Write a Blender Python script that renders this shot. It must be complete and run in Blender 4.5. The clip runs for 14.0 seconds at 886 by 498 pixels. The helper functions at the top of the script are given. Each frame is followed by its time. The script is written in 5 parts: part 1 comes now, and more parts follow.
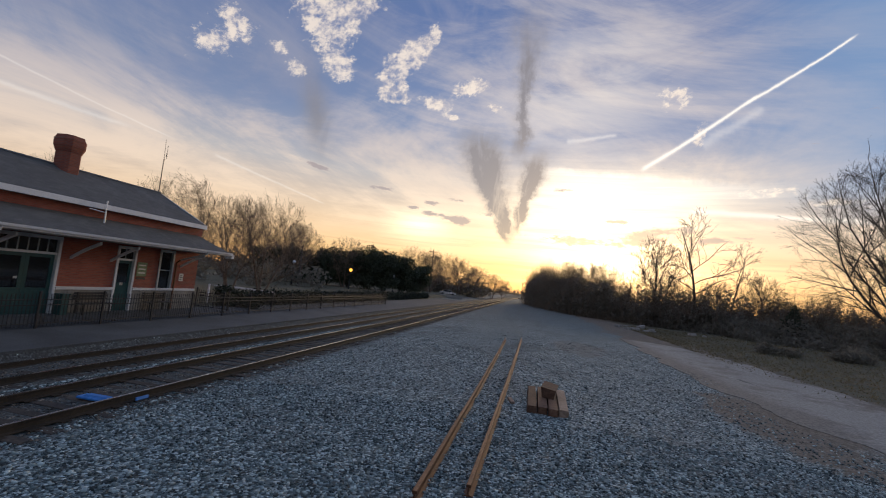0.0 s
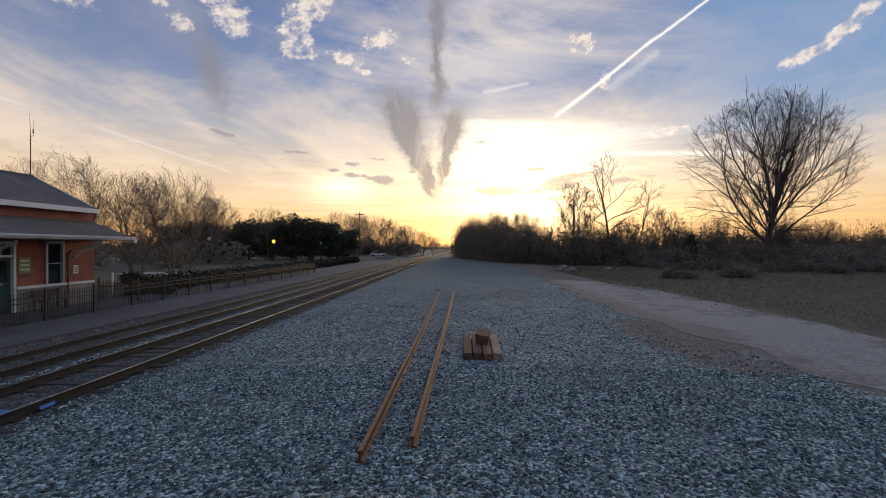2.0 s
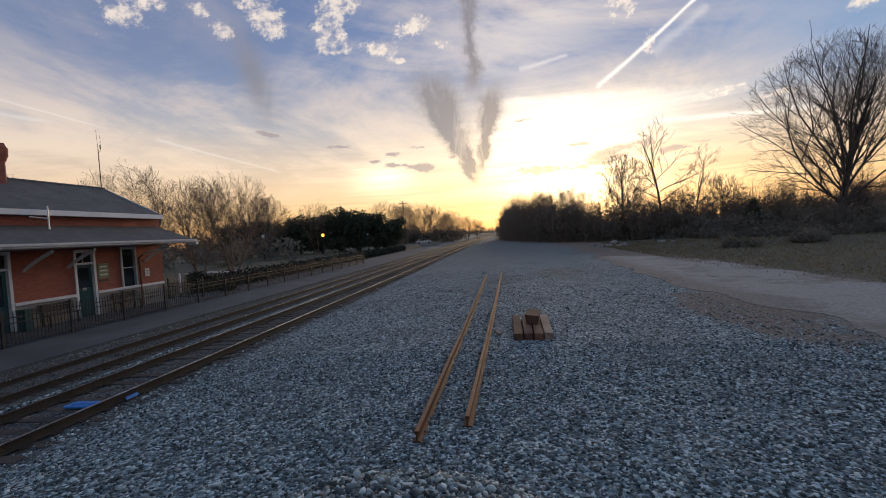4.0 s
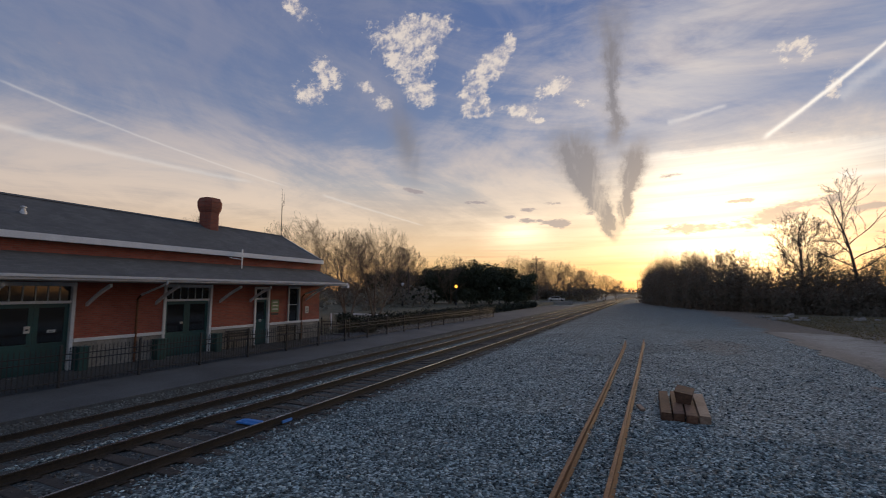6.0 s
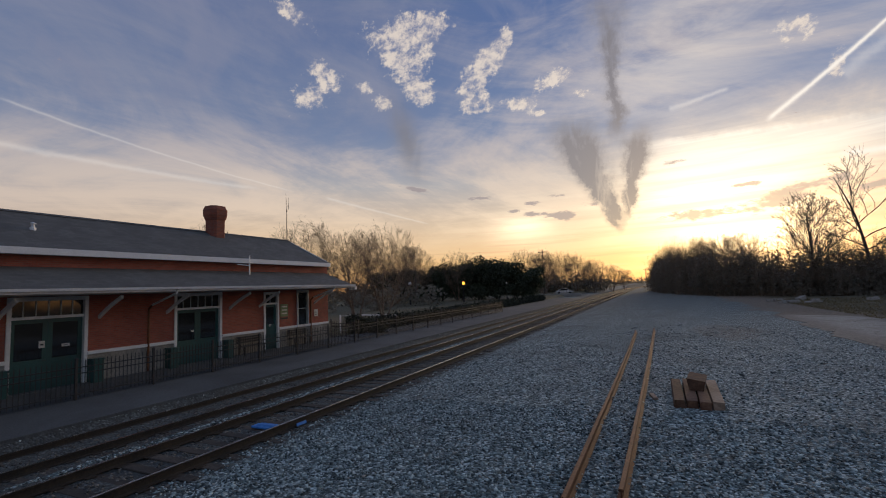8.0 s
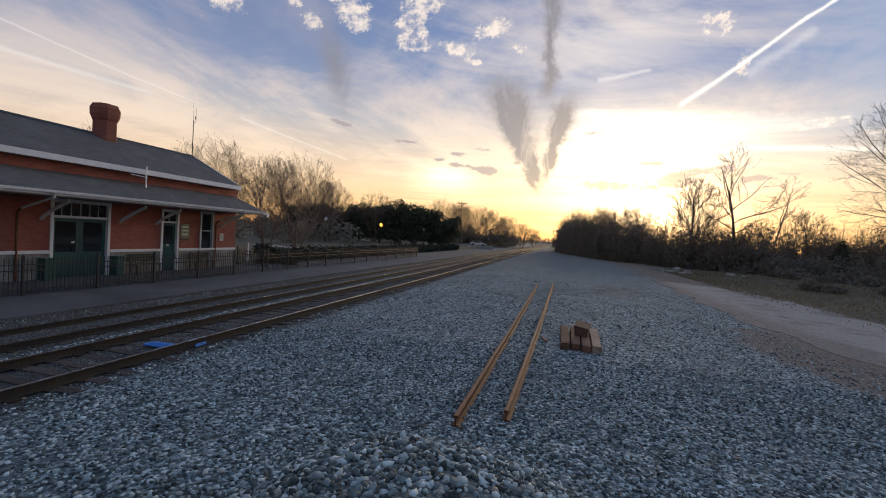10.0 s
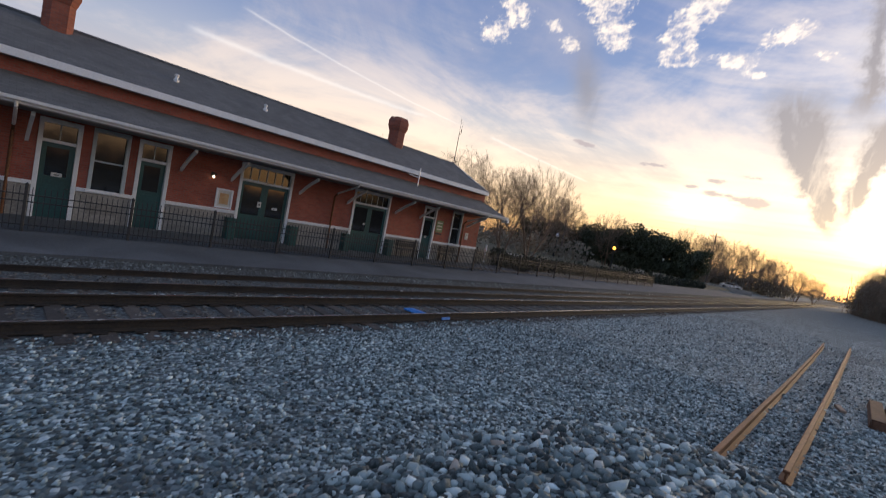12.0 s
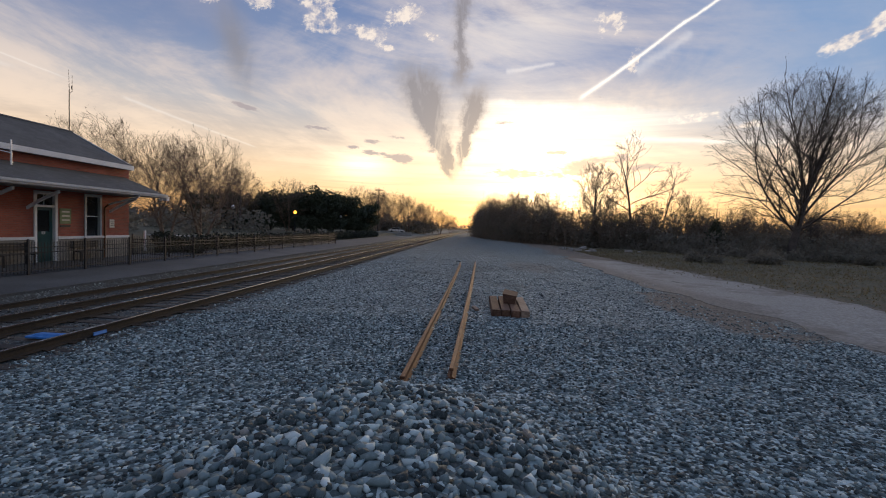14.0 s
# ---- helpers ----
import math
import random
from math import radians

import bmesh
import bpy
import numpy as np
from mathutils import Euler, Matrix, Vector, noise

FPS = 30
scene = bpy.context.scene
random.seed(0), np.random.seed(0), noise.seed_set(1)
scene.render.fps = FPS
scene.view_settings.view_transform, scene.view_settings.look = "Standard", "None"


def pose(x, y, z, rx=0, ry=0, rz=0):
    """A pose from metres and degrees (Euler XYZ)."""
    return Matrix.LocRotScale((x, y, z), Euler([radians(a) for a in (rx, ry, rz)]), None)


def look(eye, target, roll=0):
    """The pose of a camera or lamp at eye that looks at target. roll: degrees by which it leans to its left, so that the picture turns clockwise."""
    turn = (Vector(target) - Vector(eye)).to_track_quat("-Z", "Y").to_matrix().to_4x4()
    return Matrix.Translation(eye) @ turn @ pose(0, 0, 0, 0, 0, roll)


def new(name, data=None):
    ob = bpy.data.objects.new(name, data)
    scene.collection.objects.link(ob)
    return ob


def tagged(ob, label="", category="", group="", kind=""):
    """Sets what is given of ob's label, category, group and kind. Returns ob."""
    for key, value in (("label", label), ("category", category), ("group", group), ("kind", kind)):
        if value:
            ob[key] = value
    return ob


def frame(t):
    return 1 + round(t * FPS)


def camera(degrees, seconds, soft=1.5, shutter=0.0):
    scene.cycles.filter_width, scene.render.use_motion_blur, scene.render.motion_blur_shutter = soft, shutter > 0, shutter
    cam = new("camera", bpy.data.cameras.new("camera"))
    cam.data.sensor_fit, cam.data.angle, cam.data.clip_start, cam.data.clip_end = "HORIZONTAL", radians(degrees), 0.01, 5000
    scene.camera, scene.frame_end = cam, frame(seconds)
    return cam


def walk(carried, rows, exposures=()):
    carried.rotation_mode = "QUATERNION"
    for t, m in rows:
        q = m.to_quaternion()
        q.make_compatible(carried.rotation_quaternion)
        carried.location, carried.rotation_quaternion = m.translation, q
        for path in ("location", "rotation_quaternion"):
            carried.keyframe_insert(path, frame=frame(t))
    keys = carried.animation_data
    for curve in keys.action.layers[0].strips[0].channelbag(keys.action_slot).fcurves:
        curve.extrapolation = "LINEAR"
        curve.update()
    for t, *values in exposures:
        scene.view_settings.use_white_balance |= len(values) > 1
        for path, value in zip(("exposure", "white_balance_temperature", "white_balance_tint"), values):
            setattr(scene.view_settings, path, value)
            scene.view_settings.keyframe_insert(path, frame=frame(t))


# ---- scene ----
cam = camera(90.0, 14.0, soft=1.0, shutter=0.15)
# camera path: seconds, pose
PATH = [
    (0, (0.912, 0.403, 3.271), (0.514, 2.356, 3.433), 6.1),
    (0.5, (0.856, 0.614, 3.226), (0.641, 2.594, 3.412), 5.1),
    (1, (0.909, 0.483, 3.263), (0.76, 2.476, 3.317), 1.7),
    (1.5, (0.975, 0.391, 3.315), (0.867, 2.388, 3.316), 0.8),
    (2, (0.996, 0.458, 3.288), (0.924, 2.457, 3.28), 0.1),
    (2.5, (1.012, 0.434, 3.285), (0.933, 2.432, 3.262), -1.4),
    (3, (1.014, 0.405, 3.285), (0.788, 2.39, 3.187), -3.1),
    (3.2, (0.997, 0.423, 3.275), (0.767, 2.408, 3.177), -3.0),
    (5.3, (1.051, 0.533, 3.205), (0.576, 2.465, 3.402), -0.7),
    (5.5, (0.977, 0.356, 3.256), (0.483, 2.279, 3.496), 1.6),
    (6, (0.93, 0.39, 3.267), (0.101, 2.2, 3.459), 0.1),
    (6.5, (0.926, 0.393, 3.267), (-0.023, 2.141, 3.476), -1.8),
    (7, (0.924, 0.395, 3.268), (-0.043, 2.131, 3.491), -3.0),
    (7.5, (0.913, 0.403, 3.271), (-0.068, 2.131, 3.493), -3.0),
    (8, (0.942, 0.381, 3.264), (0.089, 2.181, 3.445), -2.4),
    (8.5, (0.952, 0.373, 3.261), (0.27, 2.253, 3.226), -0.7),
    (8.7, (0.966, 0.363, 3.258), (0.382, 2.275, 3.216), -1.1),
    (10.8, (0.869, 0.176, 2.936), (0.293, 2.09, 2.863), 6.0),
    (11, (0.846, 0.158, 2.896), (0.192, 2.042, 3.058), 7.9),
    (11.5, (0.703, 0.192, 2.67), (-0.53, 1.762, 2.791), 11.7),
    (12, (0.566, 0.138, 2.567), (-0.804, 1.591, 2.462), 10.9),
    (12.3, (0.507, 0.156, 2.601), (-0.853, 1.559, 2.176), 9.8),
    (12.5, (0.455, 0.183, 2.613), (-0.854, 1.673, 2.356), 13.1),
    (13, (0.512, 0.307, 2.689), (-0.261, 2.145, 2.531), 9.4),
    (13.5, (0.577, 0.378, 2.624), (0.203, 2.339, 2.509), 2.1),
    (14, (0.581, 0.308, 2.62), (0.439, 2.301, 2.524), 2.3),
]
walk(cam, [(t, look(eye, target, roll)) for t, eye, target, roll in PATH],
     exposures=[(0, 0.05), (3.2, 0.08), (5.3, 0.0), (6.3, -0.18), (8.0, -0.2), (8.7, 0.0), (11.0, 0.2), (11.5, 0.0), (12.0, 0.52), (12.3, 0.72), (12.5, 0.8), (13.0, 0.5), (13.5, 0.2), (14.0, 0.12)])

# ---- world: dusk sky with cirrus, small cumulus, smoke-dark virga and condensation trails ----
world = bpy.data.worlds.new("dusk_sky")
scene.world = world
world.use_nodes = True
WT = world.node_tree
WT.nodes.clear()


def wire(tree, sock, v):
    if isinstance(v, (int, float)):
        sock.default_value = v
    elif isinstance(v, tuple):
        sock.default_value = v if len(v) == len(sock.default_value) else (*v, 1)
    else:
        tree.links.new(v, sock)


def op(kind, a, b=0.0, c=0.0, tree=WT, clamp=False):
    n = tree.nodes.new("ShaderNodeMath")
    n.operation, n.use_clamp = kind, clamp
    for k, v in enumerate((a, b, c)):
        wire(tree, n.inputs[k], v)
    return n.outputs[0]


def add(a, b, tree=WT): return op("ADD", a, b, tree=tree)
def sub(a, b, tree=WT): return op("SUBTRACT", a, b, tree=tree)
def mul(a, b, tree=WT): return op("MULTIPLY", a, b, tree=tree)


def step(v, lo, hi, tree=WT, out0=0.0, out1=1.0):
    n = tree.nodes.new("ShaderNodeMapRange")
    n.interpolation_type = "SMOOTHSTEP"
    for k, x in enumerate((v, lo, hi, out0, out1)):
        wire(tree, n.inputs[k], x)
    return n.outputs[0]


def blend(fac, a, b, tree=WT, mode="MIX"):
    n = tree.nodes.new("ShaderNodeMix")
    n.data_type, n.blend_type = "RGBA", mode
    n.clamp_factor = True
    wire(tree, n.inputs[0], fac), wire(tree, n.inputs[6], a), wire(tree, n.inputs[7], b)
    return n.outputs[2]


def ramp(fac, stops, tree=WT):
    n = tree.nodes.new("ShaderNodeValToRGB")
    el = n.color_ramp.elements
    while len(el) < len(stops):
        el.new(0.5)
    for e, (p, c) in zip(el, stops):
        e.position, e.color = p, (*c, 1)
    wire(tree, n.inputs[0], fac)
    return n.outputs[0]


def vec(x, y, z, tree=WT):
    n = tree.nodes.new("ShaderNodeCombineXYZ")
    for k, v in enumerate((x, y, z)):
        wire(tree, n.inputs[k], v)
    return n.outputs[0]


def cloud_noise(v, scale, detail=6.0, rough=0.55, warp=0.0, tree=WT):
    n = tree.nodes.new("ShaderNodeTexNoise")
    wire(tree, n.inputs["Vector"], v)
    n.inputs["Scale"].default_value, n.inputs["Detail"].default_value = scale, detail
    n.inputs["Roughness"].default_value, n.inputs["Distortion"].default_value = rough, warp
    return n.outputs[0]


SUN_AZ, SUN_EL = 8.0, 6.0      # degrees right of +y, degrees up
coord = WT.nodes.new("ShaderNodeTexCoord")
parts_xyz = WT.nodes.new("ShaderNodeSeparateXYZ")
WT.links.new(coord.outputs["Generated"], parts_xyz.inputs[0])
DX, DY, DZ = parts_xyz.outputs
AZ = mul(op("ARCTAN2", DX, DY), 57.2958)
EL = mul(op("ARCSINE", DZ), 57.2958)
# the cloud deck seen in perspective, and a soft wobble for all drawn edges
deck = vec(op("DIVIDE", DX, op("MAXIMUM", add(DZ, 0.10), 0.05)), op("DIVIDE", DY, op("MAXIMUM", add(DZ, 0.10), 0.05)), 0.0)
angle_map = vec(AZ, EL, 0.0)
wob = sub(cloud_noise(angle_map, 0.16, 5.0, 0.6), 0.5)
wob2 = sub(cloud_noise(vec(EL, AZ, 7.0), 0.5, 5.0, 0.65), 0.5)


def bump_at(az, el, saz, sel, tilt=0.0):
    """A soft spot in the sky."""
    da, de = sub(AZ, az), sub(EL, el)
    if tilt:
        c, s = math.cos(radians(tilt)), math.sin(radians(tilt))
        da, de = add(mul(da, c), mul(de, s)), sub(mul(de, c), mul(da, s))
    q = add(op("POWER", op("ABSOLUTE", op("DIVIDE", da, saz)), 2.0), op("POWER", op("ABSOLUTE", op("DIVIDE", de, sel)), 2.0))
    return op("EXPONENT", mul(q, -1.0))


def total(items):
    out = items[0]
    for v in items[1:]:
        out = add(out, v)
    return out


nishita = WT.nodes.new("ShaderNodeTexSky")
nishita.sky_type, nishita.sun_disc = "NISHITA", False
nishita.sun_elevation, nishita.sun_rotation = radians(SUN_EL), radians(SUN_AZ)

# clear sky by height
up = op("DIVIDE", EL, 60.0, clamp=True)
sky = ramp(up, [(0.0, (0.72, 0.33, 0.12)), (0.05, (0.82, 0.47, 0.20)), (0.13, (0.68, 0.49, 0.34)), (0.22, (0.42, 0.40, 0.42)),
                (0.33, (0.15, 0.22, 0.40)), (0.52, (0.080, 0.142, 0.335)), (1.0, (0.06, 0.11, 0.28))])
rightness = mul(step(AZ, 15.0, 36.0), step(EL, 6.0, 17.0))
sky = blend(mul(rightness, 0.8), sky, (0.155, 0.275, 0.49))
# away from the sunset the sky is dim and blue
away = step(op("ABSOLUTE", sub(AZ, SUN_AZ)), 50.0, 125.0)
sky = blend(mul(away, 0.85), sky, (0.20, 0.25, 0.38))

# cirrus veils
cir = cloud_noise(deck, 0.62, 9.0, 0.66, 1.2)
cir2 = cloud_noise(vec(add(mul(AZ, 0.33), mul(EL, 0.25)), sub(EL, mul(AZ, -0.10)), 3.0), 0.12, 9.0, 0.64, 0.9)
veil = mul(step(add(mul(cir, 0.55), mul(cir2, 0.45)), 0.42, 0.60), step(EL, 2.0, 10.0))
veil = mul(veil, sub(1.0, mul(rightness, 0.75)))
veil = mul(veil, sub(1.0, mul(mul(step(EL, 17.0, 26.0), step(AZ, -12.0, -34.0)), 0.55)))
veil_tint = ramp(op("DIVIDE", EL, 40.0, clamp=True), [(0.0, (0.95, 0.62, 0.30)), (0.25, (0.90, 0.69, 0.52)), (0.5, (0.64, 0.55, 0.52)), (0.9, (0.45, 0.42, 0.46))])
veil_tint = blend(mul(away, 0.7), veil_tint, (0.30, 0.30, 0.38))
sky = blend(mul(veil, 0.72), sky, veil_tint)
# grey-violet undersides high on the left
gloom = mul(step(cloud_noise(angle_map, 0.075, 5.0, 0.55, 0.6), 0.50, 0.66), mul(step(EL, 14.0, 24.0), step(AZ, 8.0, -12.0)))
sky = blend(mul(gloom, 0.55), sky, (0.27, 0.28, 0.40))

# the far left is dimmer, and pale veils hang round the plume
sky = blend(mul(mul(step(AZ, -8.0, -40.0), step(EL, 13.0, 22.0)), 0.42), sky, (0.17, 0.19, 0.29))
pale = mul(bump_at(5.0, 25.0, 11.0, 7.5, 20), step(cloud_noise(vec(mul(AZ, 0.25), EL, 4.0), 0.22, 8.0, 0.62, 0.8), 0.30, 0.62))
sky = blend(mul(pale, 0.55), sky, (0.80, 0.72, 0.66))

# small cumulus flocks
flock = total([bump_at(-41.8, 23.8, 3.4, 2.0, 10), bump_at(-40.2, 27.0, 2.4, 1.6, -25), bump_at(-44.0, 32.5, 3.4, 1.5, -30), bump_at(-34.8, 25.2, 1.5, 1.0), bump_at(-32.4, 23.5, 1.6, 1.1),
               bump_at(-30.5, 31.0, 5.0, 2.6, 10), bump_at(-28.8, 27.6, 3.2, 3.2), bump_at(-27.2, 24.6, 1.9, 1.7), bump_at(-25.0, 32.0, 3.0, 1.6),
               bump_at(-19.6, 26.8, 3.4, 2.2, 30), bump_at(-17.4, 28.0, 1.8, 1.5), bump_at(-20.4, 24.2, 2.0, 1.5), bump_at(-20.0, 22.6, 2.8, 1.0), bump_at(-15.8, 30.2, 1.6, 1.3),
               bump_at(-10.6, 24.6, 3.4, 1.2, 12), bump_at(-14.4, 22.5, 2.6, 0.9), bump_at(-6.6, 22.8, 1.6, 0.8), bump_at(-8.4, 25.4, 1.2, 0.7), bump_at(-12.0, 21.2, 1.0, 0.5),
               bump_at(15.3, 23.8, 2.2, 1.7, 25), bump_at(36.6, 18.5, 2.2, 0.8, 20), bump_at(39.4, 19.6, 2.2, 0.8, 35), bump_at(41.8, 21.5, 2.0, 0.9, 40), bump_at(18.0, 19.4, 1.0, 2.4, -15), bump_at(24.5, 13.2, 4.0, 0.7), bump_at(30.0, 12.0, 3.0, 0.5)])
puff_at = vec(mul(AZ, 0.8), add(EL, mul(AZ, -0.15)), 1.0)
puff = add(mul(cloud_noise(puff_at, 0.6, 6.0, 0.6, 0.3), 0.5), mul(cloud_noise(puff_at, 1.5, 7.0, 0.68, 0.2), 0.5))
puffs = step(add(puff, mul(op("MINIMUM", flock, 1.0), 0.34)), 0.69, 0.86)
sky = blend(mul(puffs, 0.80), sky, blend(step(puff, 0.42, 0.60), (0.46, 0.42, 0.46), (0.93, 0.79, 0.66)))

# sunset glow
glow = mul(bump_at(7.5, 10.0, 9.0, 5.5), 1.1)
wide = mul(bump_at(5.0, 5.0, 26.0, 7.0), 0.30)
low = mul(bump_at(9.0, 3.5, 6.0, 2.4), 1.6)
left_spot = mul(bump_at(-15.0, 7.6, 3.6, 1.9), 0.6)
bar_top = step(add(EL, mul(wob2, 1.2)), sub(16.6, mul(AZ, 0.085)), sub(15.6, mul(AZ, 0.085)))
bar = mul(mul(bar_top, step(EL, 9.5, 14.0)), mul(step(AZ, -3.0, 5.0), step(AZ, 31.0, 12.0)))
streaks = step(cloud_noise(vec(mul(AZ, 0.05), EL, 5.0), 0.9, 5.0, 0.6, 0.3), 0.35, 0.65, out0=0.55, out1=1.15)
heat = mul(total([glow, wide, low, left_spot]), streaks)
heat = mul(heat, step(EL, 24.0, 13.0))
sky = blend(1.0, sky, blend(1.0, (1.0, 0.83, 0.56), heat, mode="MULTIPLY"), mode="ADD")
sky = blend(mul(mul(bar, 0.9), streaks), sky, (1.2, 1.08, 0.94))
# thin golden bars low in the west
golden = mul(step(cloud_noise(vec(mul(AZ, 0.03), EL, 9.0), 1.5, 4.0, 0.6), 0.50, 0.62), mul(step(EL, 9.5, 3.0), step(EL, 0.0, 1.0)))
sky = blend(mul(golden, 0.40), sky, (0.62, 0.38, 0.22))

# dark flat cloudlets
flat = total([bump_at(5.6, 7.2, 5.4, 0.75, -1), bump_at(12.0, 8.3, 1.8, 0.6, 12), bump_at(-12.9, 8.9, 3.2, 0.40, -6), bump_at(-9.6, 8.4, 1.6, 0.7), bump_at(-28.8, 13.0, 2.2, 0.35, -12),
              bump_at(-13.5, 10.4, 1.2, 0.35), bump_at(3.0, 13.4, 1.4, 0.35), bump_at(13.0, 7.6, 2.2, 0.5, 12), bump_at(16, 9.0, 2.5, 0.6)])
flat = total([flat, bump_at(-6.5, 9.6, 1.6, 0.35), bump_at(-10.5, 11.0, 1.3, 0.3), bump_at(9.5, 9.8, 2.0, 0.3), bump_at(-16.0, 9.6, 1.0, 0.25), bump_at(-20.0, 11.5, 1.6, 0.25), bump_at(20, 8.0, 3.0, 0.4, 5)])
wob3 = sub(cloud_noise(vec(mul(AZ, 0.6), mul(EL, 1.6), 11.0), 0.9, 6.0, 0.65, 0.4), 0.5)
flat = step(add(mul(flat, 0.9), add(mul(wob2, 0.8), mul(wob3, 2.2))), 0.40, 0.85)
sky = blend(mul(flat, 0.9), sky, (0.36, 0.29, 0.30))

# dark trailing streaks that meet in a point over the track
height_l = sub(EL, 5.8)
wobbly = add(AZ, add(mul(wob, 2.4), mul(wob2, 3.4)))
arm_l = op("DIVIDE", sub(wobbly, add(sub(-3.1, mul(height_l, 0.42)), mul(mul(height_l, height_l), 0.004))), add(0.45, mul(height_l, 0.16)))
arm_l = mul(op("EXPONENT", mul(mul(arm_l, arm_l), -1.0)), mul(step(EL, 5.4, 8.0), step(EL, 21.5, 15.5)))
arm_r = op("DIVIDE", sub(wobbly, add(-2.7, mul(height_l, 0.2))), add(0.36, mul(height_l, 0.105)))
arm_r = mul(op("EXPONENT", mul(mul(arm_r, arm_r), -1.0)), mul(step(EL, 5.6, 10.0), step(EL, 19.5, 14.5)))
arm_v = op("DIVIDE", sub(wobbly, add(-2.9, mul(sub(EL, 24.0), 0.03))), add(0.9, mul(step(EL, 24.0, 34.0), 1.6)))
arm_v = mul(op("EXPONENT", mul(mul(arm_v, arm_v), -1.0)), mul(step(EL, 15.5, 20.0), step(EL, 36.0, 27.0)))
arm_s = mul(bump_at(-29.5, 19.0, 1.6, 4.5, 18), 0.7)
curl = step(cloud_noise(vec(mul(AZ, 1.5), mul(EL, 0.45), 2.0), 0.28, 8.0, 0.66, 0.8), 0.30, 0.62, out0=0.62, out1=1.2)
dark = mul(op("MINIMUM", total([mul(arm_l, 1.7), mul(arm_r, 1.35), mul(arm_v, 1.0), arm_s]), 1.0), curl)
sky = blend(mul(dark, 0.97), sky, (0.21, 0.195, 0.225))


def trail(a0, e0, a1, e1, width, strength, fray=0.5):
    """A condensation trail between two sky points."""
    global sky
    la, le = a1 - a0, e1 - e0
    n = math.hypot(la, le)
    da, de = sub(AZ, a0), sub(EL, e0)
    along = op("DIVIDE", add(mul(da, la / n), mul(de, le / n)), n)
    across = add(sub(mul(de, la / n), mul(da, le / n)), mul(wob2, fray))
    across = add(across, mul(op("MULTIPLY", sub(along, 0.5), sub(along, 0.5)), 0.5 * width))
    fade = mul(step(along, -0.03, 0.04), step(along, 1.02, 0.93))
    q = op("DIVIDE", across, mul(width, sub(1.25, mul(along, 0.55))))
    m = mul(mul(op("EXPONENT", mul(mul(q, q), -1.0)), fade), strength)
    sky = blend(m, sky, (1.0, 0.93, 0.86))


trail(12.1, 16.0, 23.6, 23.25, 0.19, 0.95, 0.36)
trail(22.2, 22.4, 31.3, 27.0, 0.13, 0.95, 0.36)
trail(18.2, 18.6, 24.0, 21.8, 0.5, 0.22, 1.2)
trail(17.5, 11.4, 33.0, 10.0, 0.30, 0.7, 0.3)
trail(-71.0, 18.9, -44.0, 12.7, 0.10, 0.22, 0.25)
trail(-76.0, 15.4, -48.0, 12.9, 0.24, 0.22, 0.5)
trail(-40.0, 12.0, -27.0, 8.5, 0.12, 0.25, 0.3)
trail(3.0, 19.2, 9.0, 20.0, 0.22, 0.3, 0.6)

# a little true scattering on top, and dull ground light below the horizon
sky = blend(0.02, sky, nishita.outputs[0], mode="ADD")
sky = blend(step(EL, 0.0, -2.0), sky, (0.10, 0.09, 0.08))
back = WT.nodes.new("ShaderNodeBackground")
WT.links.new(sky, back.inputs[0])
back.inputs[1].default_value = 1.0
out = WT.nodes.new("ShaderNodeOutputWorld")
WT.links.new(back.outputs[0], out.inputs[0])

sun_data = bpy.data.lights.new("low_sun", "SUN")
sun_data.energy, sun_data.angle, sun_data.color = 1.2, radians(12), (1.0, 0.72, 0.42)
low_sun = new("low_sun", sun_data)
sa, se = radians(SUN_AZ), radians(SUN_EL)
sun_dir = Vector((math.sin(sa) * math.cos(se), math.cos(sa) * math.cos(se), math.sin(se)))
low_sun.matrix_world = look(sun_dir * 50, (0, 0, 0))


# ---- materials ----
def material(name):
    m = bpy.data.materials.new(name)
    m.use_nodes = True
    t = m.node_tree
    return m, t, t.nodes["Principled BSDF"]


def space(t, kind="Object"):
    return t.nodes.new("ShaderNodeTexCoord").outputs[kind]


def relief(t, bsdf, height, strength, distance):
    b = t.nodes.new("ShaderNodeBump")
    b.inputs["Strength"].default_value, b.inputs["Distance"].default_value = strength, distance
    t.links.new(height, b.inputs["Height"])
    t.links.new(b.outputs[0], bsdf.inputs["Normal"])


def surface(name, dark_col, light_col, rough=0.8, fine=30.0, coarse=2.0, bump=0.3, depth=0.01, metal=0.0, spread=0.0, spec=0.5, per="object"):
    """Grain and stains at two scales; spread: how far pieces differ from one another."""
    m, t, b = material(name)
    co = space(t)
    f = cloud_noise(co, fine, 5.0, 0.6, 0.0, t)
    c = cloud_noise(co, coarse, 4.0, 0.6, 0.5, t)
    mixv = add(mul(f, 0.5, t), mul(c, 0.5, t), t)
    col = blend(step(mixv, 0.35, 0.65, t), dark_col, light_col, t)
    if spread:
        rnd = t.nodes.new("ShaderNodeObjectInfo").outputs["Random"] if per == "object" else t.nodes.new("ShaderNodeNewGeometry").outputs["Random Per Island"]
        gain = op("MULTIPLY_ADD", rnd, 2 * spread, 1 - spread, tree=t)
        col = blend(1.0, col, gain, t, "MULTIPLY")
    wire(t, b.inputs["Base Color"], col)
    wire(t, b.inputs["Roughness"], op("MULTIPLY_ADD", c, 0.25, rough - 0.12, tree=t, clamp=True))
    b.inputs["Metallic"].default_value = metal
    b.inputs["Specular IOR Level"].default_value = spec
    if bump:
        relief(t, b, f, bump, depth)
    return m


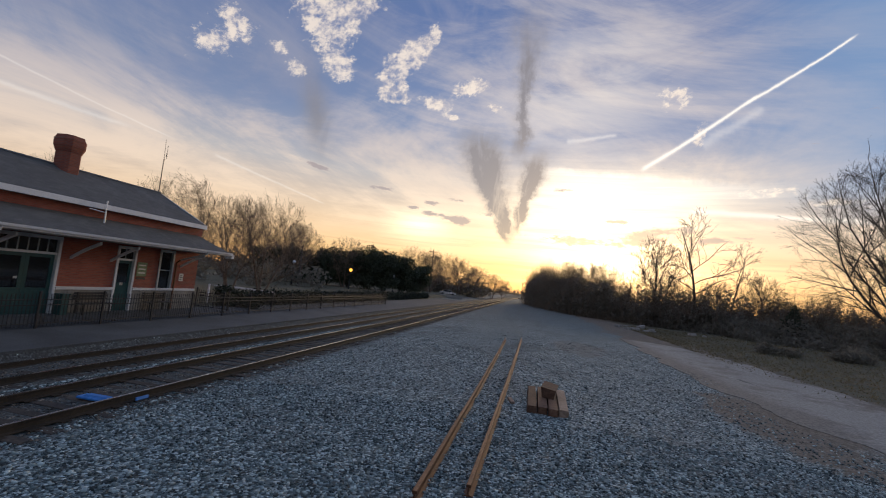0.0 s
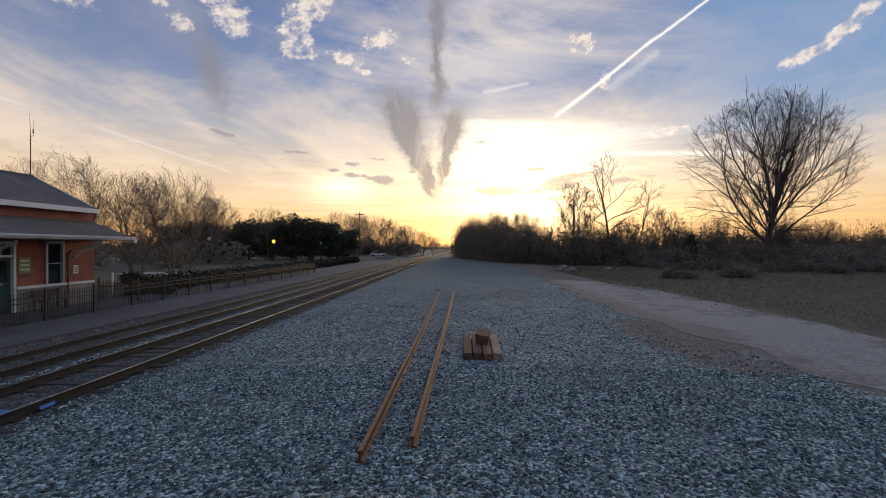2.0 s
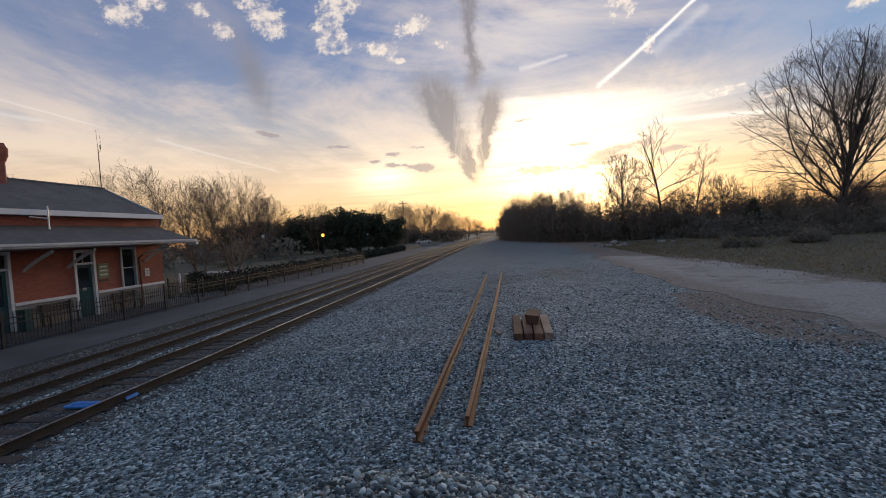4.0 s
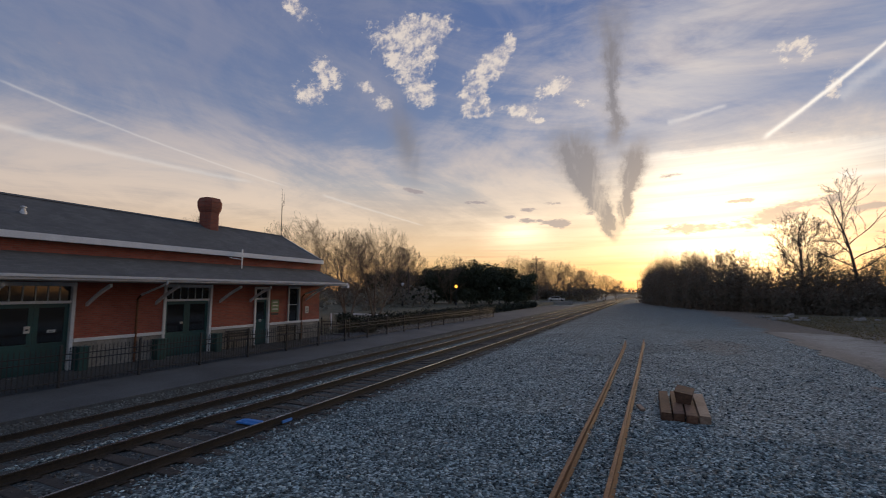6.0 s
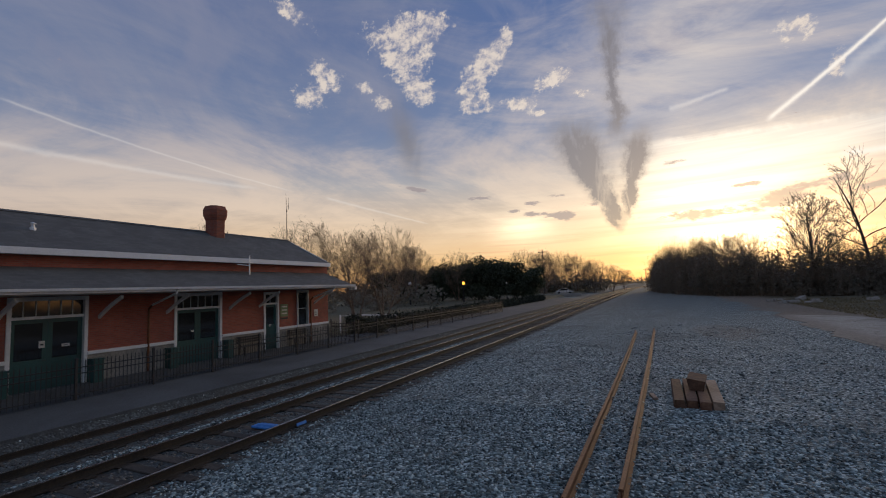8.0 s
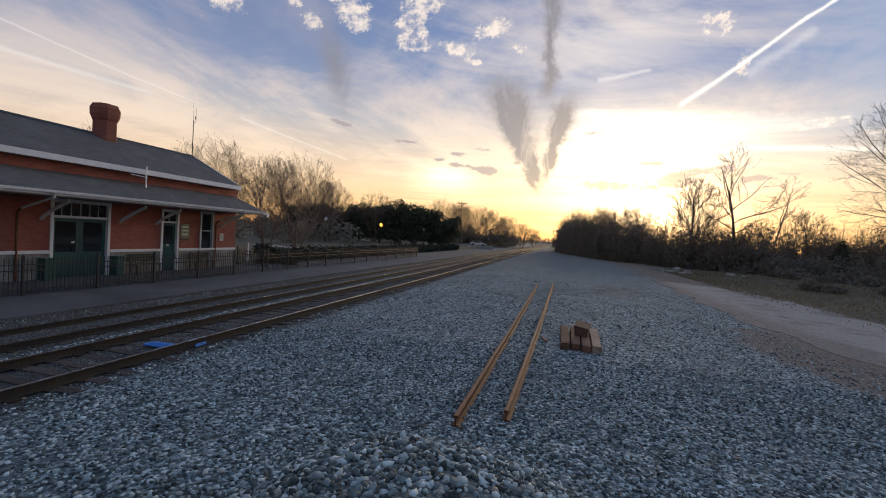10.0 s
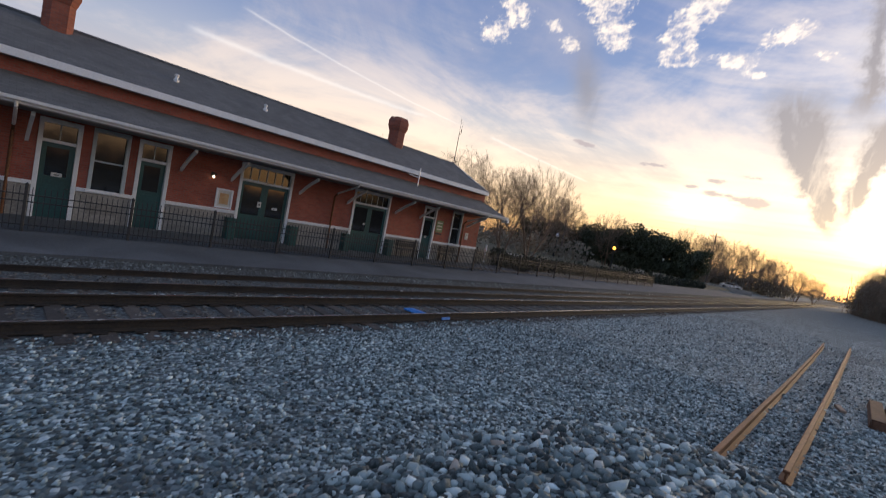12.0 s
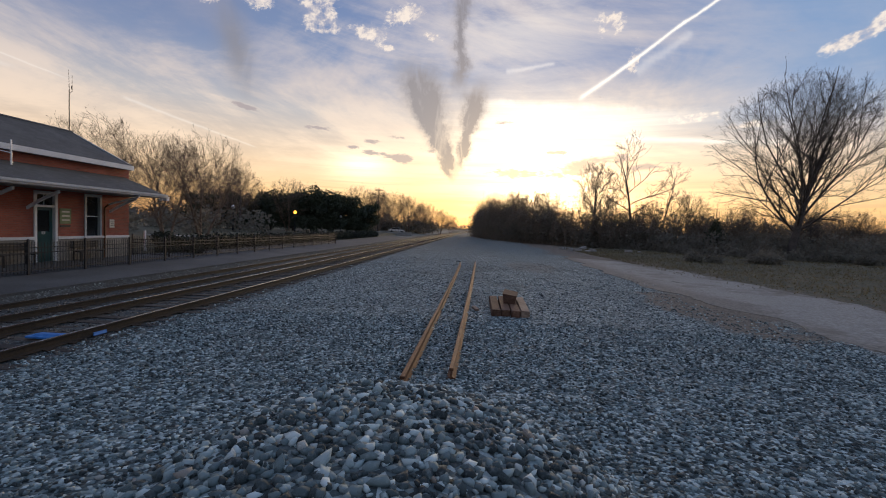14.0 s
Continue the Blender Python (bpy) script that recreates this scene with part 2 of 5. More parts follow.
def stone_surface(name, per):
    m, t, b = material(name)
    co = space(t)
    rnd = t.nodes.new("ShaderNodeObjectInfo").outputs["Random"] if per == "object" else t.nodes.new("ShaderNodeNewGeometry").outputs["Random Per Island"]
    col = ramp(rnd, [(0.0, (0.014, 0.021, 0.021)), (0.34, (0.064, 0.090, 0.091)), (0.62, (0.178, 0.235, 0.235)), (0.83, (0.39, 0.475, 0.47)), (0.96, (0.66, 0.75, 0.73)), (1.0, (0.30, 0.25, 0.20))], t)
    n = cloud_noise(co, 45.0, 4.0, 0.6, 0.0, t)
    col = blend(step(n, 0.45, 0.75, t, 0.0, 0.22), col, (0.48, 0.54, 0.54), t)
    wire(t, b.inputs["Base Color"], col)
    b.inputs["Roughness"].default_value = 0.8
    relief(t, b, n, 0.5, 0.006)
    return m


def brick_surface(name, c1, c2, mortar, bw, bh, gap, axis="yz", bump=0.5):
    """Courses of brick or shingle from the object's own coordinates."""
    m, t, b = material(name)
    co = space(t)
    s = t.nodes.new("ShaderNodeSeparateXYZ")
    t.links.new(co, s.inputs[0])
    pick = {"x": s.outputs[0], "y": s.outputs[1], "z": s.outputs[2]}
    v = vec(pick[axis[0]], pick[axis[1]], 0.0, t)
    k = t.nodes.new("ShaderNodeTexBrick")
    t.links.new(v, k.inputs["Vector"])
    k.inputs["Scale"].default_value = 1.0
    k.inputs["Brick Width"].default_value, k.inputs["Row Height"].default_value = bw, bh
    k.inputs["Mortar Size"].default_value, k.inputs["Mortar Smooth"].default_value = gap, 0.3
    k.inputs["Bias"].default_value = 0.0
    wire(t, k.inputs["Color1"], (*c1, 1)), wire(t, k.inputs["Color2"], (*c2, 1)), wire(t, k.inputs["Mortar"], (*mortar, 1))
    stain = cloud_noise(co, 0.9, 5.0, 0.6, 0.6, t)
    fine = cloud_noise(co, 24.0, 4.0, 0.6, 0.0, t)
    col = blend(1.0, k.outputs["Color"], op("MULTIPLY_ADD", stain, 0.9, 0.55, tree=t), t, "MULTIPLY")
    col = blend(1.0, col, op("MULTIPLY_ADD", fine, 0.5, 0.75, tree=t), t, "MULTIPLY")
    wire(t, b.inputs["Base Color"], col)
    b.inputs["Roughness"].default_value = 0.85
    relief(t, b, sub(mul(fine, 0.3, t), k.outputs["Fac"], t), bump, 0.01)
    return m


def ground_surface():
    """Ballast gravel, bare dirt and winter grass, by where they lie."""
    m, t, b = material("ground_mixed")
    co = space(t)
    s = t.nodes.new("ShaderNodeSeparateXYZ")
    t.links.new(co, s.inputs[0])
    x, y = s.outputs[0], s.outputs[1]
    cells = t.nodes.new("ShaderNodeTexVoronoi")
    wire(t, cells.inputs["Vector"], co)
    cells.inputs["Scale"].default_value = 23.0
    tone = t.nodes.new("ShaderNodeSeparateColor")
    t.links.new(cells.outputs["Color"], tone.inputs[0])
    gravel = ramp(tone.outputs[0], [(0.0, (0.015, 0.021, 0.021)), (0.45, (0.110, 0.146, 0.146)), (0.8, (0.29, 0.36, 0.355)), (1.0, (0.66, 0.74, 0.72))], t)
    big = cloud_noise(co, 0.30, 5.0, 0.6, 0.4, t)
    gravel = blend(step(big, 0.48, 0.68, t, 0.0, 0.55), gravel, (0.095, 0.104, 0.100), t)
    # distance haze put into the colour: far gravel evens out to grey-green
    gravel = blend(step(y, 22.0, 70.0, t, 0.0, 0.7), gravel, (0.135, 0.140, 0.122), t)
    mid = cloud_noise(co, 1.3, 5.0, 0.6, 0.3, t)
    fine = cloud_noise(co, 9.0, 5.0, 0.65, 0.0, t)
    dirt = blend(step(fine, 0.35, 0.65, t), (0.125, 0.097, 0.070), (0.26, 0.205, 0.15), t)
    grass = blend(step(fine, 0.35, 0.65, t), (0.062, 0.062, 0.034), (0.135, 0.12, 0.068), t)
    grass = blend(step(mid, 0.45, 0.65, t, 0.0, 0.6), grass, (0.17, 0.12, 0.07), t)
    # gravel gives way to dirt and dry grass beyond x = 7 or so, sooner with distance
    edge = add(add(x, mul(sub(big, 0.5, t), 6.0, t), t), mul(sub(mid, 0.5, t), 3.0, t), t)
    to_dirt = step(edge, 8.8, 10.0, t)
    to_grass = step(add(edge, mul(sub(fine, 0.5, t), 2.0, t), t), 13.5, 16.5, t)
    col = blend(to_dirt, gravel, dirt, t)
    col = blend(to_grass, col, grass, t)
    # a worn patch of dead grass in the gravel
    pq = add(op("POWER", op("DIVIDE", sub(x, 4.2, t), 1.9, tree=t), 2.0, tree=t), op("POWER", op("DIVIDE", sub(y, 29.5, t), 4.5, tree=t), 2.0, tree=t), t)
    patch = step(add(pq, mul(sub(mid, 0.5, t), 2.2, t), t), 1.1, 0.3, t)
    col = blend(mul(patch, 0.4, t), col, dirt, t)
    # bare brown earth where the gravel meets the concrete
    eq = add(op("POWER", op("DIVIDE", sub(x, 8.3, t), 1.5, tree=t), 2.0, tree=t), op("POWER", op("DIVIDE", sub(y, 15.0, t), 4.2, tree=t), 2.0, tree=t), t)
    col = blend(mul(step(add(eq, mul(sub(mid, 0.5, t), 3.0, t), t), 1.3, 0.5, t), 0.9, t), col, dirt, t)
    # grass left of the tracks, past the platform
    lawn = mul(step(add(x, mul(sub(mid, 0.5, t), 0.8, t), t), -18.6, -19.4, t), 1.0, t)
    col = blend(lawn, col, grass, t)
    # oily ballast under the tracks
    oil = mul(step(x, -6.2, -6.9, t), step(x, -14.4, -13.9, t), t)
    col = blend(mul(oil, op("MULTIPLY_ADD", mid, 0.4, 0.6, tree=t), t), col, (0.040, 0.037, 0.033), t)
    wire(t, b.inputs["Base Color"], col)
    b.inputs["Roughness"].default_value = 0.9
    relief(t, b, add(mul(cells.outputs["Distance"], -1.0, t), mul(fine, 0.5, t), t), 0.8, 0.03)
    return m


def glass_surface(name="window_glass"):
    m, t, b = material(name)
    co = space(t)
    b.inputs["Base Color"].default_value = (0.012, 0.014, 0.016, 1)
    b.inputs["Roughness"].default_value = 0.06
    b.inputs["IOR"].default_value = 1.5
    b.inputs["Specular IOR Level"].default_value = 0.9
    relief(t, b, cloud_noise(co, 1.2, 2.0, 0.5, 0.0, t), 0.08, 0.02)
    return m


def foliage_surface(name, dark_col, light_col, through_col, share=0.4):
    """Thin leaves and twig ends: part of the light passes through."""
    m = surface(name, dark_col, light_col, 0.75, 3, 0.1, 0.0, spread=0.45, per="island")
    t = m.node_tree
    tr, mx = t.nodes.new("ShaderNodeBsdfTranslucent"), t.nodes.new("ShaderNodeMixShader")
    tr.inputs[0].default_value = (*through_col, 1)
    mx.inputs[0].default_value = share
    t.links.new(t.nodes["Principled BSDF"].outputs[0], mx.inputs[1])
    t.links.new(tr.outputs[0], mx.inputs[2])
    t.links.new(mx.outputs[0], t.nodes["Material Output"].inputs[0])
    return m


GROUND = ground_surface()
STONE_ONE = stone_surface("ballast_stone", "object")
STONE_MANY = stone_surface("ballast_stones", "island")
OILY_STONE = surface("oily_ballast_stone", (0.028, 0.026, 0.022), (0.19, 0.17, 0.145), 0.75, 40, 2.0, 0.4, 0.006, spread=0.6, per="island")
BRICK = brick_surface("red_brick", (0.27, 0.062, 0.038), (0.36, 0.092, 0.055), (0.23, 0.12, 0.09), 0.21, 0.072, 0.010, "yz", 0.35)
BRICK_X = brick_surface("red_brick_end", (0.27, 0.062, 0.038), (0.36, 0.092, 0.055), (0.23, 0.12, 0.09), 0.21, 0.072, 0.010, "xz", 0.35)
CHIMNEY_BRICK = brick_surface("chimney_brick", (0.20, 0.055, 0.035), (0.28, 0.08, 0.045), (0.17, 0.09, 0.07), 0.21, 0.072, 0.010, "yz", 0.5)
SHINGLE = brick_surface("grey_shingle", (0.092, 0.090, 0.084), (0.118, 0.115, 0.108), (0.066, 0.065, 0.062), 0.30, 0.145, 0.006, "yx", 0.3)
LIMESTONE = surface("grey_limestone", (0.19, 0.17, 0.145), (0.33, 0.30, 0.255), 0.85, 14, 1.2, 0.6, 0.02, spread=0.16)
TRIM = surface("off_white_paint", (0.62, 0.62, 0.61), (0.76, 0.76, 0.75), 0.55, 20, 1.0, 0.12, 0.004)
GREY_TRIM = surface("grey_green_paint", (0.34, 0.38, 0.38), (0.46, 0.50, 0.50), 0.55, 20, 1.0, 0.12, 0.004)
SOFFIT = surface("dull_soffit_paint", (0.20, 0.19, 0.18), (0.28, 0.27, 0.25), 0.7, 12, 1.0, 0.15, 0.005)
GREEN = surface("dark_green_paint", (0.008, 0.050, 0.046), (0.016, 0.082, 0.076), 0.42, 16, 0.8, 0.12, 0.003)
BLACK_STEEL = surface("black_steel_paint", (0.012, 0.012, 0.013), (0.03, 0.03, 0.032), 0.5, 40, 3.0, 0.1, 0.002)
GLASS = glass_surface()
ASPHALT = surface("worn_asphalt", (0.048, 0.052, 0.054), (0.105, 0.112, 0.115), 0.85, 26, 0.45, 0.5, 0.01)
def apron_surface():
    m, t, b = material("dirty_concrete")
    co = space(t)
    big, mid, fine = cloud_noise(co, 0.22, 5.0, 0.6, 0.6, t), cloud_noise(co, 1.1, 6.0, 0.65, 0.4, t), cloud_noise(co, 9.0, 5.0, 0.65, 0.0, t)
    col = blend(step(fine, 0.35, 0.65, t), (0.26, 0.235, 0.20), (0.40, 0.365, 0.315), t)
    col = blend(step(add(mul(big, 0.6, t), mul(mid, 0.4, t), t), 0.48, 0.62, t, 0.0, 0.75), col, (0.17, 0.14, 0.105), t)
    # earth washed over both edges, and long dark stains
    sp = t.nodes.new("ShaderNodeSeparateXYZ")
    t.links.new(co, sp.inputs[0])
    off = add(mul(sub(big, 0.5, t), 5.0, t), mul(sub(mid, 0.5, t), 3.5, t), t)
    earth = blend(step(fine, 0.35, 0.65, t), (0.085, 0.064, 0.046), (0.19, 0.15, 0.11), t)
    spill = op("MAXIMUM", step(add(sp.outputs[0], off, t), 10.6, 9.3, t), step(add(sp.outputs[0], off, t), 14.3, 15.6, t), tree=t)
    col = blend(mul(spill, 0.55, t), col, earth, t)
    streak = cloud_noise(vec(mul(sp.outputs[0], 1.1, t), mul(sp.outputs[1], 0.35, t), 6.0, t), 1.0, 6.0, 0.65, 0.8, t)
    line_m = step(streak, 0.62, 0.70, t, 0.0, 0.7)
    col = blend(line_m, col, (0.06, 0.05, 0.04), t)
    wire(t, b.inputs["Base Color"], col)
    b.inputs["Roughness"].default_value = 0.88
    relief(t, b, add(fine, mul(line_m, -2.0, t), t), 0.5, 0.01)
    return m


APRON = apron_surface()
CONCRETE = surface("old_concrete", (0.22, 0.205, 0.185), (0.38, 0.35, 0.31), 0.85, 7, 0.35, 0.4, 0.01)
RUST = surface("rusty_rail_steel", (0.085, 0.034, 0.015), (0.21, 0.088, 0.036), 0.72, 26, 2.5, 0.3, 0.004, metal=0.25)
RUST_DARK = surface("grimy_rail_side", (0.018, 0.014, 0.010), (0.050, 0.034, 0.021), 0.7, 26, 2.5, 0.3, 0.004, metal=0.2)
RUST_LIGHT = surface("orange_rust", (0.15, 0.068, 0.030), (0.30, 0.15, 0.072), 0.66, 26, 1.6, 0.3, 0.004, metal=0.25)
POLISHED = surface("polished_rail_head", (0.62, 0.60, 0.57), (0.78, 0.75, 0.71), 0.24, 30, 3.0, 0.05, 0.001, metal=1.0)
TIE = surface("creosoted_tie", (0.026, 0.021, 0.018), (0.080, 0.064, 0.050), 0.85, 18, 2.0, 0.6, 0.01, spread=0.35)
TIE_BROWN = surface("weathered_tie", (0.085, 0.040, 0.022), (0.20, 0.105, 0.060), 0.85, 14, 2.0, 0.6, 0.012, spread=0.35)
TIE_PALE = surface("bleached_tie", (0.24, 0.16, 0.11), (0.40, 0.29, 0.21), 0.85, 14, 2.0, 0.6, 0.012)
BARK = surface("grey_bark", (0.050, 0.042, 0.036), (0.12, 0.10, 0.085), 0.9, 8, 1.0, 0.5, 0.02)
BARK_TAN = surface("tan_bark", (0.13, 0.09, 0.062), (0.26, 0.19, 0.135), 0.9, 8, 1.0, 0.5, 0.02)
TWIG = surface("thicket_twigs", (0.14, 0.105, 0.075), (0.27, 0.20, 0.14), 0.9, 3, 0.12, 0.0)
EVERGREEN = foliage_surface("evergreen_leaf", (0.045, 0.058, 0.036), (0.090, 0.105, 0.065), (0.06, 0.07, 0.03), 0.25)
THICKET_LEAF = foliage_surface("thicket_leaf", (0.105, 0.10, 0.085), (0.21, 0.195, 0.16), (0.30, 0.26, 0.19), 0.5)
HEDGE_LEAF = surface("hedge_leaf", (0.012, 0.018, 0.010), (0.036, 0.044, 0.020), 0.7, 4, 0.5, 0.0, spread=0.4, per="island")
DRY_GRASS = foliage_surface("dry_grass_blades", (0.10, 0.09, 0.05), (0.22, 0.18, 0.105), (0.24, 0.19, 0.10), 0.5)
BLUE_PAINT = surface("bright_blue_paint", (0.02, 0.15, 0.46), (0.05, 0.25, 0.62), 0.5, 14, 2.0, 0.15, 0.004)
CAR_PAINT = surface("silver_car_paint", (0.50, 0.51, 0.52), (0.58, 0.59, 0.60), 0.25, 10, 1.0, 0.0, metal=0.6)
RUBBER = surface("black_rubber", (0.012, 0.012, 0.012), (0.025, 0.025, 0.025), 0.8, 20, 2, 0.1, 0.003)
PAPER = surface("pale_paper", (0.55, 0.52, 0.45), (0.68, 0.65, 0.58), 0.7, 9, 1.5, 0.0)
POSTER = surface("orange_poster_print", (0.50, 0.26, 0.10), (0.62, 0.40, 0.20), 0.6, 6, 2.5, 0.0)
SIGN_GREEN = surface("faded_green_sign", (0.10, 0.16, 0.07), (0.22, 0.27, 0.13), 0.6, 8, 3, 0.0)
WOOD_POLE = surface("utility_pole_wood", (0.07, 0.055, 0.045), (0.15, 0.12, 0.10), 0.9, 12, 1, 0.4, 0.01)
WHITE_PLASTIC = surface("white_plastic", (0.68, 0.68, 0.68), (0.78, 0.78, 0.78), 0.4, 12, 1, 0.0)


def lit_surface(name, colour, power):
    m, t, b = material(name)
    b.inputs["Base Color"].default_value = (*colour, 1)
    b.inputs["Emission Color"].default_value = (*colour, 1)
    b.inputs["Emission Strength"].default_value = power
    return m


AMBER_LIT = lit_surface("amber_lamp_glow", (1.0, 0.42, 0.05), 2.6)
WARM_LIT = lit_surface("small_warm_bulb", (1.0, 0.85, 0.6), 2.0)
FROSTED = surface("frosted_globe", (0.60, 0.62, 0.64), (0.72, 0.74, 0.76), 0.35, 12, 2, 0.0)


# ---- building helpers ----
class Build:
    """Collects faces for one mesh."""

    def __init__(self):
        self.v, self.f, self.mi = [], [], []

    def poly(self, pts, faces, mi=0):
        n = len(self.v)
        self.v += [tuple(p) for p in pts]
        self.f += [tuple(n + i for i in q) for q in faces]
        self.mi += [mi] * len(faces)
        return self

    def box(self, x0, y0, z0, x1, y1, z1, c=0.0, mi=0):
        """A box with its edges cut by c."""
        if c <= 0:
            p = [(x, y, z) for z in (z0, z1) for y in (y0, y1) for x in (x0, x1)]
            return self.poly(p, [(0, 2, 3, 1), (4, 5, 7, 6), (0, 1, 5, 4), (2, 6, 7, 3), (0, 4, 6, 2), (1, 3, 7, 5)], mi)
        bm = bmesh.new()
        bmesh.ops.create_cube(bm, size=1)
        for q in bm.verts:
            q.co = Vector(((x0 + x1) / 2 + q.co.x * (x1 - x0), (y0 + y1) / 2 + q.co.y * (y1 - y0), (z0 + z1) / 2 + q.co.z * (z1 - z0)))
        bmesh.ops.bevel(bm, geom=bm.edges[:], offset=c, segments=1, affect="EDGES")
        bm.verts.index_update()
        self.poly([q.co[:] for q in bm.verts], [[q.index for q in fa.verts] for fa in bm.faces], mi)
        bm.free()
        return self

    def tube(self, a, b, r0, r1, sides=8, mi=0, caps=True):
        a, b = Vector(a), Vector(b)
        d = (b - a).normalized()
        u = d.orthogonal().normalized()
        w = d.cross(u)
        ring = [(math.cos(2 * math.pi * k / sides), math.sin(2 * math.pi * k / sides)) for k in range(sides)]
        pts = [a + (u * c + w * s) * r0 for c, s in ring] + [b + (u * c + w * s) * r1 for c, s in ring]
        faces = [(k, (k + 1) % sides, sides + (k + 1) % sides, sides + k) for k in range(sides)]
        if caps:
            faces += [tuple(range(sides - 1, -1, -1)), tuple(range(sides, 2 * sides))]
        return self.poly(pts, faces, mi)

    def lathe(self, x, y, profile, sides=12, mi=0):
        pts, faces = [], []
        for r, z in profile:
            pts += [(x + r * math.cos(2 * math.pi * k / sides), y + r * math.sin(2 * math.pi * k / sides), z) for k in range(sides)]
        for j in range(len(profile) - 1):
            for k in range(sides):
                a, b2 = j * sides + k, j * sides + (k + 1) % sides
                faces.append((a, b2, b2 + sides, a + sides))
        faces += [tuple(range(sides - 1, -1, -1)), tuple(range((len(profile) - 1) * sides, len(profile) * sides))]
        return self.poly(pts, faces, mi)

    def extrude(self, profile, path, mi=0, closed_ends=True):
        """A section of (side, up) points swept along world points that run mainly along y."""
        n, pts, faces = len(profile), [], []
        for k, p in enumerate(path):
            q0, q1 = Vector(path[max(k - 1, 0)]), Vector(path[min(k + 1, len(path) - 1)])
            d = (q1 - q0).normalized()
            side = Vector((d.y, -d.x, 0)).normalized()
            pts += [Vector(p) + side * s + Vector((0, 0, h)) for s, h in profile]
        for k in range(len(path) - 1):
            for j in range(n):
                a, b2 = k * n + j, k * n + (j + 1) % n
                faces.append((a, b2, b2 + n, a + n))
        if closed_ends:
            faces += [tuple(range(n)), tuple(range(len(pts) - 1, len(pts) - n - 1, -1))]
        return self.poly(pts, faces, mi)

    def mesh(self, name, mats, smooth=False, weld=False):
        me = bpy.data.meshes.new(name)
        me.from_pydata(self.v, [], self.f)
        for m in (mats if isinstance(mats, (list, tuple)) else [mats]):
            me.materials.append(m)
        if any(self.mi):
            me.polygons.foreach_set("material_index", self.mi)
        if smooth:
            me.polygons.foreach_set("use_smooth", [True] * len(me.polygons))
        bm = bmesh.new()
        bm.from_mesh(me)
        if weld:
            bmesh.ops.remove_doubles(bm, verts=bm.verts[:], dist=1e-4)
        bmesh.ops.recalc_face_normals(bm, faces=bm.faces[:])
        bm.to_mesh(me)
        bm.free()
        me.update()
        return me


def thing(name, label, category, group="", kind="", data=None, at=(0, 0, 0)):
    ob = new(name, data)
    ob.location = at
    return tagged(ob, label, category, group, kind)


def part(name, b, mats, parent, label="", smooth=False, kind=""):
    me = b if isinstance(b, bpy.types.Mesh) else b.mesh(name, mats, smooth)
    ob = new(name, me)
    ob.parent = parent
    return tagged(ob, label=label, kind=kind)


def quick_mesh(name, verts, faces, mat):
    """A large mesh from arrays of triangles."""
    me = bpy.data.meshes.new(name)
    verts, faces = np.asarray(verts, np.float32), np.asarray(faces, np.int32)
    k = faces.shape[1]
    me.vertices.add(len(verts)), me.loops.add(faces.size), me.polygons.add(len(faces))
    me.vertices.foreach_set("co", verts.ravel())
    me.loops.foreach_set("vertex_index", faces.ravel())
    me.polygons.foreach_set("loop_start", np.arange(0, faces.size, k, dtype=np.int32))
    me.update(calc_edges=True)
    me.materials.append(mat)
    return me


# ---- ground ----
TRACK_1, TRACK_2 = (-7.2, -8.75), (-11.23, -12.70)
TOP_1, TOP_2 = 0.28, -0.05


def bend(y):
    """How far the railway has swung to the right at y."""
    return 0.0 if y < 150 else (y - 150) ** 2 / 3600 if y < 400 else 17.36 + (y - 400) * 0.139


def lerp_table(x, table):
    for (x0, z0), (x1, z1) in zip(table, table[1:]):
        if x <= x1:
            k = min(max((x - x0) / (x1 - x0), 0), 1)
            return z0 + (z1 - z0) * k
    return table[-1][1]


CROSS = [(-60, 1.2), (-24, 0.9), (-19.6, 0.75), (-18.9, 0.16), (-13.3, 0.10), (-13.1, -0.20), (-10.7, -0.235), (-10.2, -0.10), (-9.5, 0.08), (-6.5, 0.09), (-5.8, 0.16), (-4.2, 0.27),
         (2, 0.29), (30, 0.25), (60, 0.1), (200, -1.0)]


def pile(x, y):
    """Height of the dumped ballast heap."""
    r = (abs(x - 0.1) / 2.4) ** 2.2 + (abs(y - 1.6) / 4.0) ** 3
    return 1.33 * max(0.0, 1 - r) ** 1.3


def ground_z(x, y):
    z = lerp_table(x - bend(y), CROSS)
    if x > 1.5 or x < -20:
        z += 0.10 * noise.noise((x * 0.13, y * 0.13, 0)) * min(1, abs(x - 1.5) / 8)
    if x > 14:
        z += 0.35 * max(0, noise.noise((x * 0.10, y * 0.10, 4.0))) * min(1, (x - 14) / 6)
    return z + pile(x, y) + 0.02 * noise.noise((x * 0.9, y * 0.9, 2))


def spaced(lo, hi, stops):
    """Grid lines, fine near and coarse far."""
    out = [lo]
    while out[-1] < hi:
        out.append(out[-1] + next(s for limit, s in stops if out[-1] < limit))
    return out


